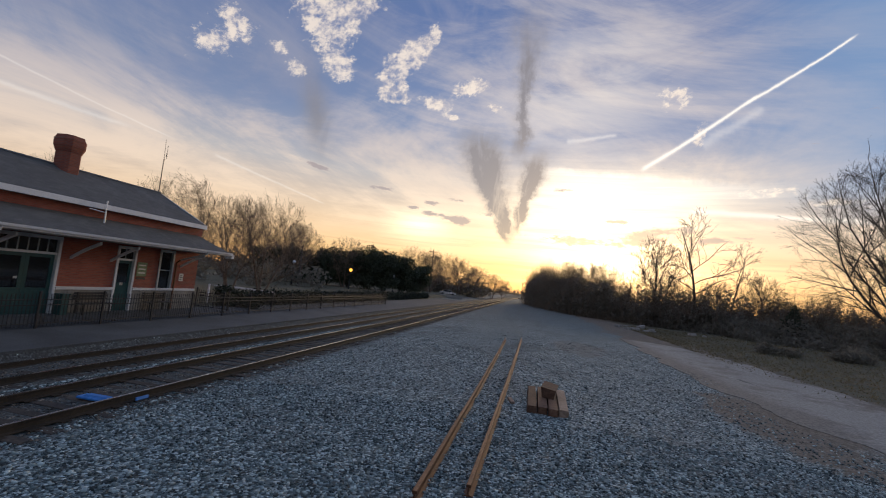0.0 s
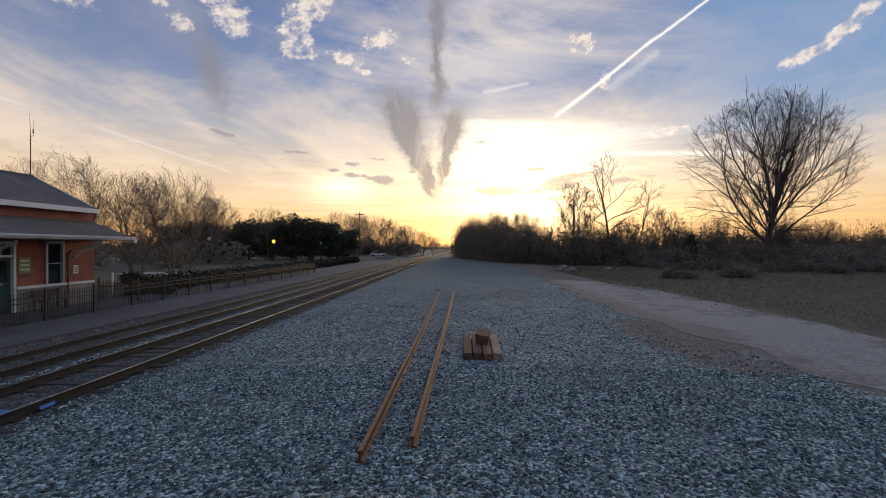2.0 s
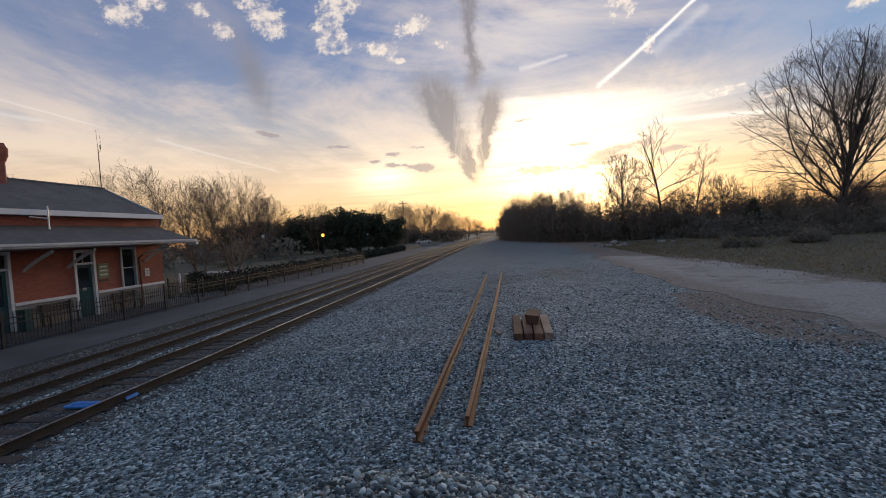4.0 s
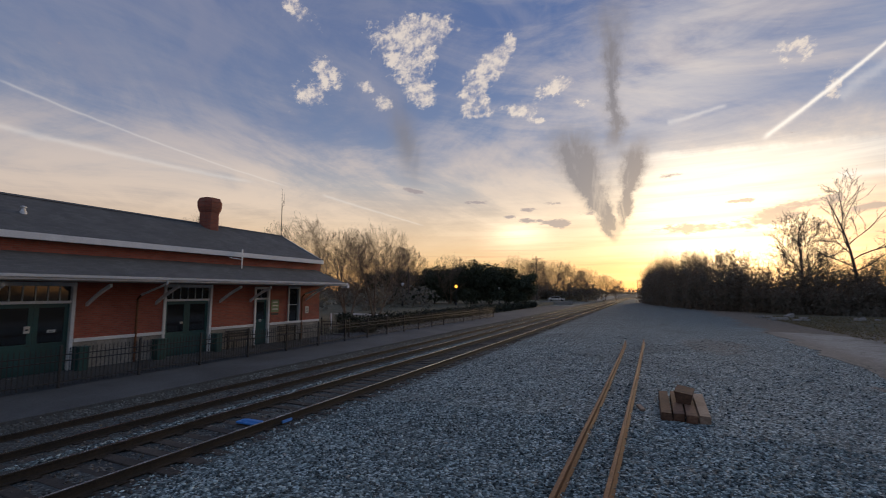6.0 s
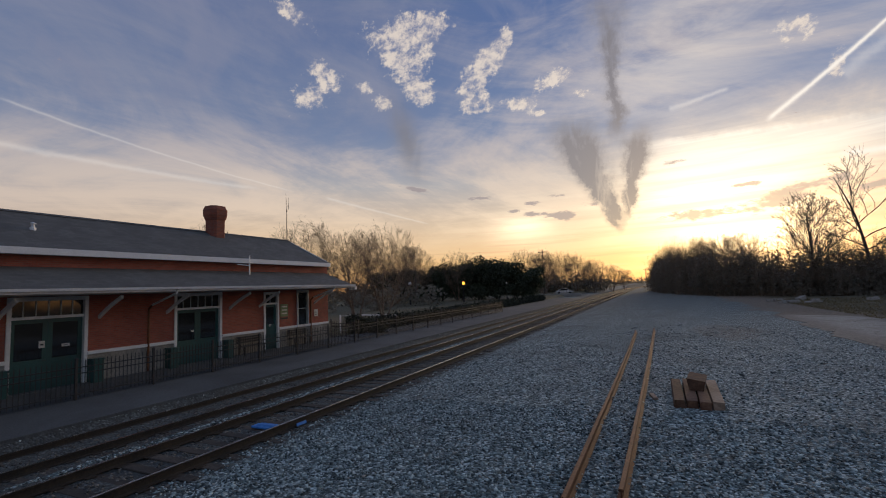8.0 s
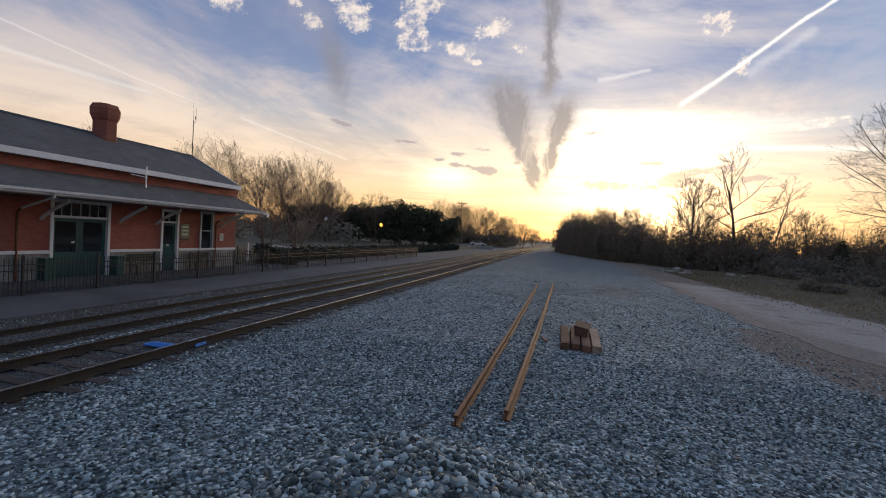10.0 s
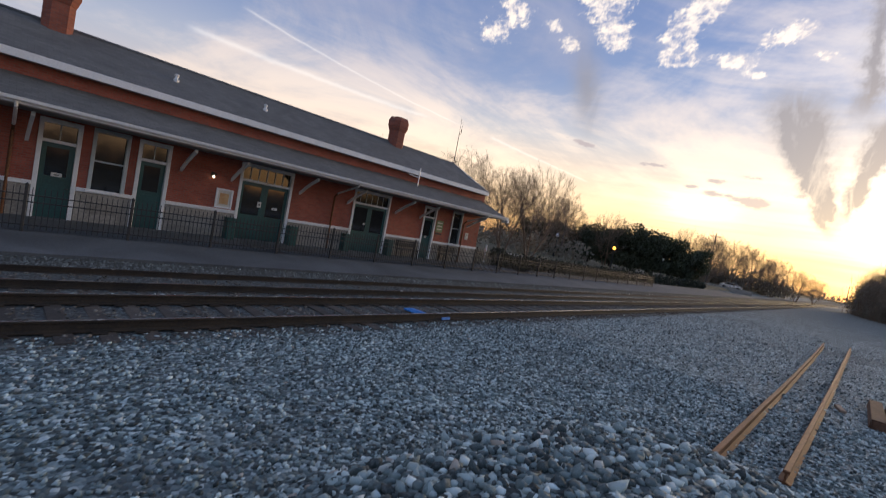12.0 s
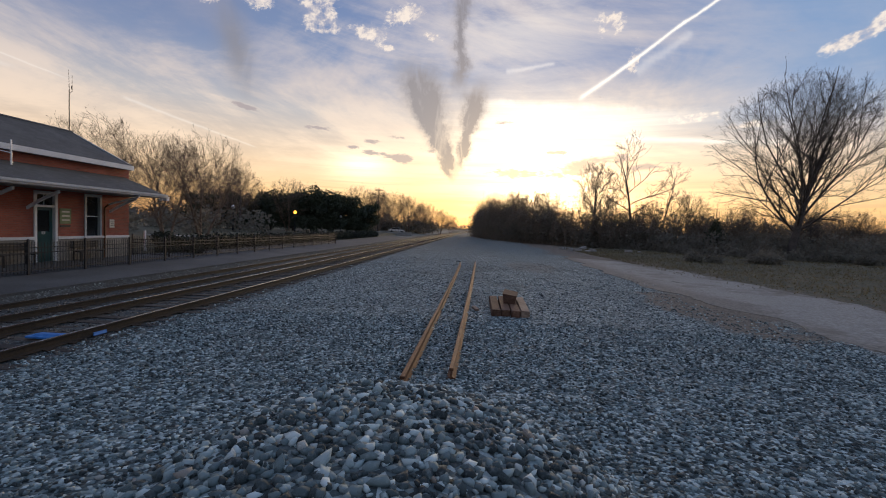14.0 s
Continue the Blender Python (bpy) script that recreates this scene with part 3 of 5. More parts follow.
gx = spaced(-2600, 2600, [(-300, 300), (-80, 30), (-30, 6), (-19.8, 1.0), (-3, 0.3), (3.2, 0.15), (22, 0.6), (80, 4), (300, 30), (9e9, 300)])
gy = spaced(-400, 3200, [(-40, 60), (-4, 4), (6.2, 0.15), (20, 0.7), (60, 2.5), (160, 8), (440, 20), (9e9, 300)])
gv = [(x, y, ground_z(x, y)) for y in gy for x in gx]
W = len(gx)
gf = [(j * W + i, j * W + i + 1, (j + 1) * W + i + 1, (j + 1) * W + i) for j in range(len(gy) - 1) for i in range(W - 1)]
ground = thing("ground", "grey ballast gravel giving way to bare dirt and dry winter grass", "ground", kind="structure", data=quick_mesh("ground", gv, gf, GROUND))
ground.data.polygons.foreach_set("use_smooth", [True] * len(gf))

# station platform, sloping gently up to the wall
pb = Build()
ys = [-30 + k * 2.0 for k in range(66)]
for y0, y1 in zip(ys, ys[1:]):
    xs = [(-13.25, 0.13), (-16.0, 0.24), (-18.35, 0.42)]
    if y0 > 26:
        xs = [(-13.25, 0.13), (-16.0, 0.22), (-18.9, 0.26)]
    for (xa, za), (xb, zb) in zip(xs, xs[1:]):
        pb.poly([(xa + bend(y0), y0, za), (xa + bend(y1), y1, za), (xb + bend(y1), y1, zb), (xb + bend(y0), y0, zb)], [(0, 1, 2, 3)])
    pb.poly([(-13.25 + bend(y0), y0, 0.13), (-13.25 + bend(y1), y1, 0.13), (-13.27 + bend(y1), y1, -0.3), (-13.27 + bend(y0), y0, -0.3)], [(0, 3, 2, 1)])
thing("pavement", "dark worn asphalt platform beside the tracks", "platform", kind="structure", data=pb.mesh("pavement", ASPHALT))

# old concrete apron right of the gravel
rng = random.Random(5)
cb = Build()


def apron_edge(y):
    near = lerp_table(y, [(-14, 10.4), (9.8, 9.8), (11.7, 9.3), (14.2, 9.9), (16.4, 9.0), (20.2, 8.5), (28, 8.6), (42, 9.0)])
    far = lerp_table(y, [(-14, 14.4), (15, 14.9), (20, 15.2), (27, 15.3), (34, 14.7), (38, 13.8), (40.5, 12.2), (42, 9.4)])
    return near + 0.7 * noise.noise((y * 0.35, 1, 1)) + 0.35 * noise.noise((y * 1.3, 5, 1)), far + 0.45 * noise.noise((y * 0.8, 9, 1))


yy = -14.0
rows_c = []
while yy < 42.0:
    rows_c.append(yy)
    yy += 0.45
for y0, y1 in zip(rows_c, rows_c[1:]):
    (n0, f0), (n1, f1) = apron_edge(y0), apron_edge(y1)
    cols = 8
    for k in range(cols):
        a0, a1 = n0 + (f0 - n0) * k / cols, n0 + (f0 - n0) * (k + 1) / cols
        b0, b1 = n1 + (f1 - n1) * k / cols, n1 + (f1 - n1) * (k + 1) / cols
        cb.poly([(p, q, ground_z(p, q) + 0.016) for p, q in ((a0, y0), (a1, y0), (b1, y1), (b0, y1))], [(0, 1, 2, 3)])
    for (p, q), (r, s2) in (((n0, y0), (n1, y1)), ((f1, y1), (f0, y0))):
        cb.poly([(p, q, ground_z(p, q) + 0.016), (r, s2, ground_z(r, s2) + 0.016), (r, s2, ground_z(r, s2) - 0.1), (p, q, ground_z(p, q) - 0.1)], [(0, 1, 2, 3)])
apron = thing("road", "cracked pale concrete apron with dirt over its edges", "pavement", kind="structure", data=cb.mesh("road", APRON))


# ---- railway tracks ----
RAIL = [(-0.07, -0.17), (0.07, -0.17), (0.07, -0.158), (0.012, -0.135), (0.010, -0.045), (0.034, -0.035), (0.036, -0.008), (0.028, 0.0),
        (-0.028, 0.0), (-0.036, -0.008), (-0.034, -0.035), (-0.010, -0.045), (-0.012, -0.135), (-0.07, -0.158)]


def rail_mesh(path, head, body):
    b = Build()
    b.extrude(RAIL, path, 1)
    n, m = len(RAIL), len(path)
    for k in range(m - 1):
        b.mi[k * n + 7] = 0
    return b.mesh("rail", [head, body])


def tie_mesh():
    return Build().box(-1.3, -0.115, -0.18, 1.3, 0.115, 0.0, 0.012).mesh("tie", TIE)


TIE_MESH = tie_mesh()
far_ys = [-40, -20, 0, 20, 40, 60, 80, 100, 120, 140, 155] + [170 + 15 * k for k in range(30)]


def track(label, xs, top, first, last):
    t = thing("railway_track", label, "railway track", group="tracks")
    for x in xs:
        part("rail", rail_mesh([(x + bend(y), y, top) for y in far_ys], POLISHED, RUST_DARK), None, t, "rail with a bright worn running surface")
    mid = (xs[0] + xs[1]) / 2
    y, n = first, 0
    rest = Build()
    r2 = random.Random(int(-xs[0] * 10))
    while y < 150:
        dz, turn = r2.uniform(-0.02, 0.012), r2.uniform(-0.03, 0.03)
        if y < last:
            ob = new("tie", TIE_MESH)
            ob.parent = t
            ob.matrix_local = Matrix.Translation((mid + r2.uniform(-0.04, 0.04), y, top - 0.175 + dz)) @ Matrix.Rotation(turn, 4, "Z")
        else:
            rest.box(mid - 1.3, y - 0.115, top - 0.3, mid + 1.3, y + 0.115, top - 0.175 + dz)
        y += 0.52 + r2.uniform(-0.03, 0.03)
    part("far_ties", rest, TIE, t, kind="stuff")
    # spike plates under the rail foot
    plates = Build()
    y = first
    for k in range(90):
        for x in xs:
            plates.box(x - 0.17, y - 0.09, top - 0.176, x + 0.17, y + 0.09, top - 0.160)
        y += 0.52
    part("plate_rest", plates, RUST_DARK, t, kind="stuff")
    return t


track("main line track with worn rails on dark ties", TRACK_1, TOP_1, -12.0, 75)
track("lower second track with dull rails on dark ties", TRACK_2, TOP_2, -12.2, 75)

# two loose rails lying on the gravel
for k, ((xa, ya), (xb, yb), side) in enumerate((((-0.38, 6.56), (-0.29, 28.55), 0), ((0.27, 7.05), (0.70, 29.8), 1))):
    pth = []
    for j in range(13):
        q = j / 12
        x, y = xa + (xb - xa) * q + 0.04 * math.sin(q * 3.1 + k), ya + (yb - ya) * q
        pth.append((x, y, ground_z(x, y) + 0.172))
    ob = thing("loose_rail", "long rusty steel rail lying loose on gravel", "rail", group="loose rails")
    part("rail_steel", rail_mesh(pth, RUST_LIGHT, RUST), None, ob, "rust-brown rail steel")

# stack of old ties with a steel plate on top
for k in range(4):
    x0 = 1.14 + k * 0.262
    y0 = 12.25 + (0.0, 0.05, -0.03, 0.02)[k]
    b = Build().box(-0.118, 0, 0, 0.118, 2.55, 0.19, 0.014)
    me = b.mesh("old_tie", (TIE_BROWN, TIE_BROWN, TIE_BROWN, TIE_PALE)[k])
    for q in me.vertices:
        q.co += Vector((rng.uniform(-0.012, 0.012), rng.uniform(-0.03, 0.03), rng.uniform(-0.01, 0.01)))
    ob = thing("old_tie", ("weathered brown railway tie lying on gravel", "split brown railway tie lying on gravel", "worn tan railway tie lying on gravel", "bleached pale railway tie lying on gravel")[k], "railway tie", group="old ties", data=me,
               at=(x0 + 0.1, y0, ground_z(x0, y0) - 0.01))
    ob.rotation_euler = (0, 0, (0.0, -0.012, -0.02, -0.03)[k])
b = Build().poly([(-0.16, 0, 0), (0.16, 0, 0), (0.16, 0.85, 0), (-0.16, 0.85, 0), (-0.22, 0.05, 0.27), (0.20, 0.0, 0.24), (0.22, 0.85, 0.26), (-0.2, 0.88, 0.30)],
                 [(3, 2, 1, 0), (4, 5, 6, 7), (0, 1, 5, 4), (1, 2, 6, 5), (2, 3, 7, 6), (3, 0, 4, 7)])
me = b.mesh("tie_block", TIE_BROWN)
ob = thing("tie_block", "short dark brown timber block lying on old ties", "timber block", data=me, at=(1.66, 13.35, ground_z(1.7, 13.5) + 0.178))
ob.rotation_euler = (0.0, 0.05, -0.12)
b = Build().box(-0.05, 0, 0, 0.07, 0.42, 0.07, 0.012)
ob = thing("wood_offcut", "small pale wood offcut on gravel", "wood scrap", data=b.mesh("wood_offcut", TIE_PALE), at=(0.72, 12.9, ground_z(0.7, 13.0) - 0.005))
ob.rotation_euler = (0.05, 0, 0.25)

# blue-painted marker between the rails of the main line
b = Build().box(-0.42, -0.13, 0, 0.42, 0.13, 0.05, 0.012)
b.poly([(-0.3, -0.1, 0.05), (0.3, -0.1, 0.05), (0.3, 0.1, 0.05), (-0.3, 0.1, 0.05), (-0.25, -0.06, 0.09), (0.25, -0.06, 0.09), (0.25, 0.06, 0.09), (-0.25, 0.06, 0.09)],
       [(4, 5, 6, 7), (0, 1, 5, 4), (1, 2, 6, 5), (2, 3, 7, 6), (3, 0, 4, 7)])
ob = thing("track_marker", "bright blue painted plate between the rails", "track marker", data=b.mesh("track_marker", BLUE_PAINT), at=(-7.72, 8.42, 0.125))
ob.rotation_euler = (0, 0, 0.02)
b = Build().box(-0.015, -0.16, 0, 0.015, 0.16, 0.07, 0.006)
ob = thing("paint_board", "blue painted board leaning on the rail", "track marker", data=b.mesh("paint_board", BLUE_PAINT), at=(-7.105, 8.9, 0.12))
ob.rotation_euler = (0, -0.25, 0)


# ---- station ----
WALL, SOUTH, NORTH, BACK = -18.28, -9.0, 23.2, -24.6
SILL, BAND_TOP, WALL_TOP = 0.40, 1.50, 5.05
station = thing("station_building", "red brick railway station with grey shingle roofs and pale trim", "station")

# openings: y0, y1, bottom, bar, top, kind
OPEN = [(-5.6, -4.7, SILL, 2.80, 3.40, "door"), (-3.4, -2.5, 1.52, 0, 3.45, "window"), (1.33, 2.20, SILL, 2.80, 3.42, "door"), (2.66, 3.52, 1.52, 0, 3.45, "window"), (3.95, 4.78, SILL, 2.80, 3.42, "door"),
        (7.50, 9.62, SILL, 2.82, 3.46, "double"), (13.12, 15.30, SILL, 2.82, 3.46, "double"), (18.07, 18.94, SILL, 2.82, 3.40, "door"),
        (20.52, 21.32, 1.52, 0, 3.45, "window")]


def wall_run(name, x0, x1, z0, z1, mat, holes):
    """A wall along y from pieces round its openings."""
    pieces, y = [], SOUTH
    for (a, c, lo, hi) in holes:
        pieces.append((y, z0, a, z1))
        if lo > z0:
            pieces.append((a, z0, c, min(lo, z1)))
        if hi < z1:
            pieces.append((a, max(hi, z0), c, z1))
        y = c
    for a, lo, c, hi in pieces + [(y, z0, NORTH, z1)]:
        part(name, Build().box(x0, a, lo, x1, c, hi), mat, station)


holes = [(a, c, lo, top) for a, c, lo, bar_z, top, k in OPEN]
wall_run("brick_wall", WALL - 0.35, WALL, BAND_TOP, WALL_TOP, BRICK, holes)
wall_run("base_wall", WALL - 0.35, WALL + 0.01, 0.0, BAND_TOP, LIMESTONE, [(a, c, lo, top) for a, c, lo, top in holes])
part("back_wall", Build().box(BACK, SOUTH, 0, BACK + 0.35, NORTH, WALL_TOP), BRICK, station)
for yy in (SOUTH, NORTH - 0.35):
    b = Build().box(BACK + 0.35, yy, 0, WALL - 0.35, yy + 0.35, WALL_TOP)
    mid_x = (BACK + WALL) / 2
    b.poly([(BACK, yy + 0.02, WALL_TOP), (WALL, yy + 0.02, WALL_TOP), (mid_x, yy + 0.02, 6.75), (BACK, yy + 0.33, WALL_TOP), (WALL, yy + 0.33, WALL_TOP), (mid_x, yy + 0.33, 6.75)],
           [(0, 1, 2), (3, 5, 4), (0, 2, 5, 3), (1, 4, 5, 2)])
    part("end_wall", b, BRICK_X, station)
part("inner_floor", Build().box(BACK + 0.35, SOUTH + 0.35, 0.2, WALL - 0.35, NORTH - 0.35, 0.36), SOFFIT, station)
# ledge over the stone base, broken at the doors
y = SOUTH
for (a, c, lo, hi) in [h for h in holes if h[2] < 1] + [(NORTH + 0.06, 0, 0, 0)]:
    if a - 0.1 > y:
        part("ledge", Build().box(WALL - 0.02, y, BAND_TOP - 0.10, WALL + 0.085, a - 0.1, BAND_TOP + 0.03, 0.012), TRIM, station, "pale stone ledge")
    y = c + 0.1


def door_frame(a, c, lo, bar_z, top, t=0.10):
    b = Build()
    b.box(WALL - 0.16, a - t, lo - 0.02, WALL + 0.05, a + 0.02, top + 0.03, 0.008)
    b.box(WALL - 0.16, c - 0.02, lo - 0.02, WALL + 0.05, c + t, top + 0.03, 0.008)
    b.box(WALL - 0.16, a - t, top - 0.02, WALL + 0.06, c + t, top + 0.12, 0.01)
    if bar_z:
        b.box(WALL - 0.16, a + 0.02, bar_z, WALL + 0.016, c - 0.02, bar_z + 0.10, 0.008)
    return b


def leaf(parent, a, c, lo, hi, glass_from=1.45):
    d = part("door_leaf", Build().box(WALL - 0.15, a, lo, WALL - 0.10, c, glass_from).box(WALL - 0.15, a, hi - 0.14, WALL - 0.10, c, hi)
             .box(WALL - 0.15, a, glass_from, WALL - 0.10, a + 0.14, hi - 0.14).box(WALL - 0.15, c - 0.14, glass_from, WALL - 0.10, c, hi - 0.14)
             .box(WALL - 0.10, a + 0.14, lo + 0.18, WALL - 0.085, c - 0.14, glass_from - 0.12, 0.006), GREEN, parent, "dark green panelled door leaf")
    part("pane", Build().box(WALL - 0.135, a + 0.14, glass_from, WALL - 0.12, c - 0.14, hi - 0.14), GLASS, d)
    part("door_handle", Build().tube((WALL - 0.10, c - 0.07, lo + 1.0), (WALL - 0.03, c - 0.07, lo + 1.0), 0.012, 0.012, 6).tube((WALL - 0.04, c - 0.16, lo + 1.0), (WALL - 0.04, c - 0.05, lo + 1.0), 0.012, 0.012, 6), BLACK_STEEL, d)
    return d


for n, (a, c, lo, bar_z, top, k) in enumerate(OPEN):
    if k == "window":
        w = part("window", door_frame(a, c, lo, 0, top, 0.09).box(WALL - 0.12, a, lo + (top - lo) / 2 - 0.025, WALL - 0.06, c, lo + (top - lo) / 2 + 0.025), GREY_TRIM, station)
        part("pane", Build().box(WALL - 0.10, a, lo, WALL - 0.09, c, top), GLASS, w)
        part("window_sill", Build().box(WALL - 0.10, a - 0.14, lo - 0.09, WALL + 0.11, c + 0.14, lo + 0.005, 0.012), TRIM, w)
    else:
        w = part("door", door_frame(a, c, lo, bar_z, top), TRIM, station)
        if k == "double":
            m2 = (a + c) / 2
            leaf(w, a + 0.02, m2 - 0.004, lo, bar_z)
            leaf(w, m2 + 0.004, c - 0.02, lo, bar_z)
            lights = 6
        else:
            leaf(w, a + 0.02, c - 0.02, lo, bar_z, 1.75)
            lights = 2
        part("transom_pane", Build().box(WALL - 0.115, a + 0.02, bar_z + 0.10, WALL - 0.10, c - 0.02, top - 0.02), GLASS, w)
        for j in range(1, lights):
            yj = a + (c - a) * j / lights
            part("glazing_bar", Build().box(WALL - 0.118, yj - 0.016, bar_z + 0.10, WALL - 0.07, yj + 0.016, top - 0.02), GREY_TRIM, w)
        part("threshold", Build().box(WALL - 0.16, a, lo - 0.08, WALL + 0.22, c, lo + 0.0, 0.01), CONCRETE, w)

# blocks of the stone base, 3 mm to 12 mm proud
STONES = [Build().box(0, 0, 0, 0.02, w, 0.335, 0.008).mesh("stone_block", LIMESTONE) for w in (0.55, 0.70, 0.85)]
r3 = random.Random(11)
for row, z in enumerate((0.36, 0.71, 1.06)):
    y = 0.05 + 0.3 * (row % 2)
    while y < NORTH - 0.9:
        k = r3.randrange(3)
        w = (0.55, 0.70, 0.85)[k]
        if not any(a - 0.12 < y + w and y < c + 0.12 and lo < 1 for a, c, lo, hi in holes):
            ob = new("stone_block", STONES[k])
            ob.parent = station
            ob.location = (WALL + 0.002 + r3.uniform(0, 0.008), y, z)
        y += w + 0.015

# main roof
RIDGE_X, RIDGE_Z, EAVE_X, EAVE_Z = -21.45, 7.02, -17.885, 5.26
RY0, RY1 = SOUTH - 0.5, 23.0


def roof_slope(sign):
    b = Build()
    prof = []
    for k in range(9):
        q = k / 8
        x = EAVE_X + (RIDGE_X - EAVE_X) * q
        z = EAVE_Z + (RIDGE_Z - EAVE_Z) * (q - 0.16 * q * (1 - q))
        prof.append((RIDGE_X + (x - RIDGE_X) * sign, z))
    for (xa, za), (xb, zb) in zip(prof, prof[1:]):
        b.poly([(xa, RY0, za), (xa, RY1, za), (xb, RY1, zb), (xb, RY0, zb)], [(0, 1, 2, 3)])
        b.poly([(xa, RY0, za - 0.08), (xa, RY1, za - 0.08), (xb, RY1, zb - 0.08), (xb, RY0, zb - 0.08)], [(3, 2, 1, 0)])
        for yv in (RY0, RY1):
            b.poly([(xa, yv, za), (xb, yv, zb), (xb, yv, zb - 0.08), (xa, yv, za - 0.08)], [(0, 1, 2, 3)])
    return b


part("roof", roof_slope(1), SHINGLE, station)
part("roof", roof_slope(-1), SHINGLE, station)
part("ridge_cap", Build().poly([(RIDGE_X - 0.16, RY0, RIDGE_Z - 0.06), (RIDGE_X - 0.16, RY1, RIDGE_Z - 0.06), (RIDGE_X, RY1, RIDGE_Z + 0.035), (RIDGE_X, RY0, RIDGE_Z + 0.035), (RIDGE_X + 0.16, RY0, RIDGE_Z - 0.06), (RIDGE_X + 0.16, RY1, RIDGE_Z - 0.06)],
                               [(0, 1, 2, 3), (3, 2, 5, 4)]), SHINGLE, station)
part("eave_board", Build().box(EAVE_X - 0.03, RY0, EAVE_Z - 0.25, EAVE_X + 0.03, RY1 + 0.03, EAVE_Z - 0.012, 0.008), TRIM, station, "off-white eave board")
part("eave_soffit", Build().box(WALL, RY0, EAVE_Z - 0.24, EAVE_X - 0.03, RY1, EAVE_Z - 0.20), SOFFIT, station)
for yv in (RY0 - 0.02, RY1 + 0.005):
    b = Build()
    for s in (1, -1):
        xe = RIDGE_X + (EAVE_X - RIDGE_X) * s
        b.poly([(xe, yv, EAVE_Z - 0.01), (RIDGE_X, yv, RIDGE_Z - 0.01), (RIDGE_X, yv, RIDGE_Z - 0.2), (xe, yv, EAVE_Z - 0.2), (xe, yv + 0.03, EAVE_Z - 0.01), (RIDGE_X, yv + 0.03, RIDGE_Z - 0.01), (RIDGE_X, yv + 0.03, RIDGE_Z - 0.2), (xe, yv + 0.03, EAVE_Z - 0.2)],
               [(0, 1, 2, 3), (4, 7, 6, 5), (0, 4, 5, 1), (2, 6, 7, 3), (0, 3, 7, 4)])
    part("rake_board", b, TRIM, station)

# canopy along the platform and round the end
CX, CZ, CTOP = -16.33, 3.80, 4.62
b = Build()
CY1 = 23.35
END_Y = NORTH + 1.15
b.poly([(CX, SOUTH, CZ), (CX, CY1, CZ), (WALL, NORTH - 0.3, CTOP), (WALL, SOUTH, CTOP)], [(0, 1, 2, 3)])
b.poly([(CX, CY1, CZ), (BACK, CY1, CZ), (BACK, NORTH - 0.3, CTOP), (WALL, NORTH - 0.3, CTOP)], [(0, 1, 2, 3)])
b.poly([(CX, SOUTH, CZ - 0.07), (CX, CY1, CZ - 0.07), (WALL, NORTH - 0.3, CTOP - 0.07), (WALL, SOUTH, CTOP - 0.07)], [(3, 2, 1, 0)])
part("canopy_roof", b, SHINGLE, station, "grey shingle canopy roof")
part("canopy_board", Build().box(CX - 0.03, SOUTH, CZ - 0.17, CX + 0.02, CY1, CZ - 0.01, 0.006), TRIM, station, "off-white canopy edge board")
part("canopy_board", Build().box(BACK, CY1 - 0.03, CZ - 0.17, CX - 0.031, CY1 + 0.02, CZ - 0.01, 0.006), TRIM, station)
part("canopy_gutter", Build().extrude([(-0.04, 0.02), (0.0, -0.05), (0.07, -0.05), (0.09, 0.04), (0.075, 0.04), (0.06, -0.035), (0.0, -0.035), (-0.03, 0.02)], [(CX + 0.06, SOUTH, CZ - 0.04), (CX + 0.06, CY1 + 0.05, CZ - 0.04)]), TRIM, station)
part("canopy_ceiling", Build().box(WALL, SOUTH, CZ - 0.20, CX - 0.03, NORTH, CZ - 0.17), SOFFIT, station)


def bracket_mesh(reach, drop):
    """A diagonal timber strut with a short wall post and a top plate."""
    b = Build()
    n = 7
    pts = []
    for k in range(n):
        q = k / (n - 1)
        x, z = reach * q, -drop * (1 - q) + 0.05 * math.sin(math.pi * q)
        pts.append((x, z))
    for (xa, za), (xb, zb) in zip(pts, pts[1:]):
        b.poly([(xa, -0.045, za), (xa, 0.045, za), (xb, 0.045, zb), (xb, -0.045, zb), (xa, -0.045, za - 0.12), (xa, 0.045, za - 0.12), (xb, 0.045, zb - 0.12), (xb, -0.045, zb - 0.12)],
               [(0, 1, 2, 3), (4, 7, 6, 5), (0, 3, 7, 4), (1, 5, 6, 2)] + [(0, 4, 5, 1)] * (xa == 0) + [(2, 6, 7, 3)] * (xb == reach))
    return b.mesh("bracket", TRIM, weld=True)


BRACKET = bracket_mesh(1.45, 0.72)
for y in (-4.3, -1.6, 1.0, 5.25, 7.1, 10.1, 12.7, 15.85, 17.7, 21.95):
    ob = new("bracket", BRACKET)
    ob.parent = station
    ob.location = (WALL + 0.002, y, CZ - 0.26)


def downspout(y, bottom=0.35):
    b = Build()
    pts = [(CX + 0.05, y - 0.02, CZ - 0.10), (CX - 0.02, y, CZ - 0.24), (WALL + 0.30, y + 0.05, 3.12), (WALL + 0.07, y + 0.05, 2.95), (WALL + 0.07, y + 0.05, bottom)]
    for a, c in zip(pts[:3], pts[1:3]):
        b.tube(a, c, 0.045, 0.045, 8)
    part("downspout_elbow", b, TRIM, station, "pale sloping gutter pipe")
    b = Build()
    for a, c in zip(pts[2:], pts[3:]):
        b.tube(a, c, 0.042, 0.042, 8)
    part("downspout", b, RUST, station, "brown rain pipe on the brick wall")


for y in (0.62, 11.85, 21.5):
    downspout(y)

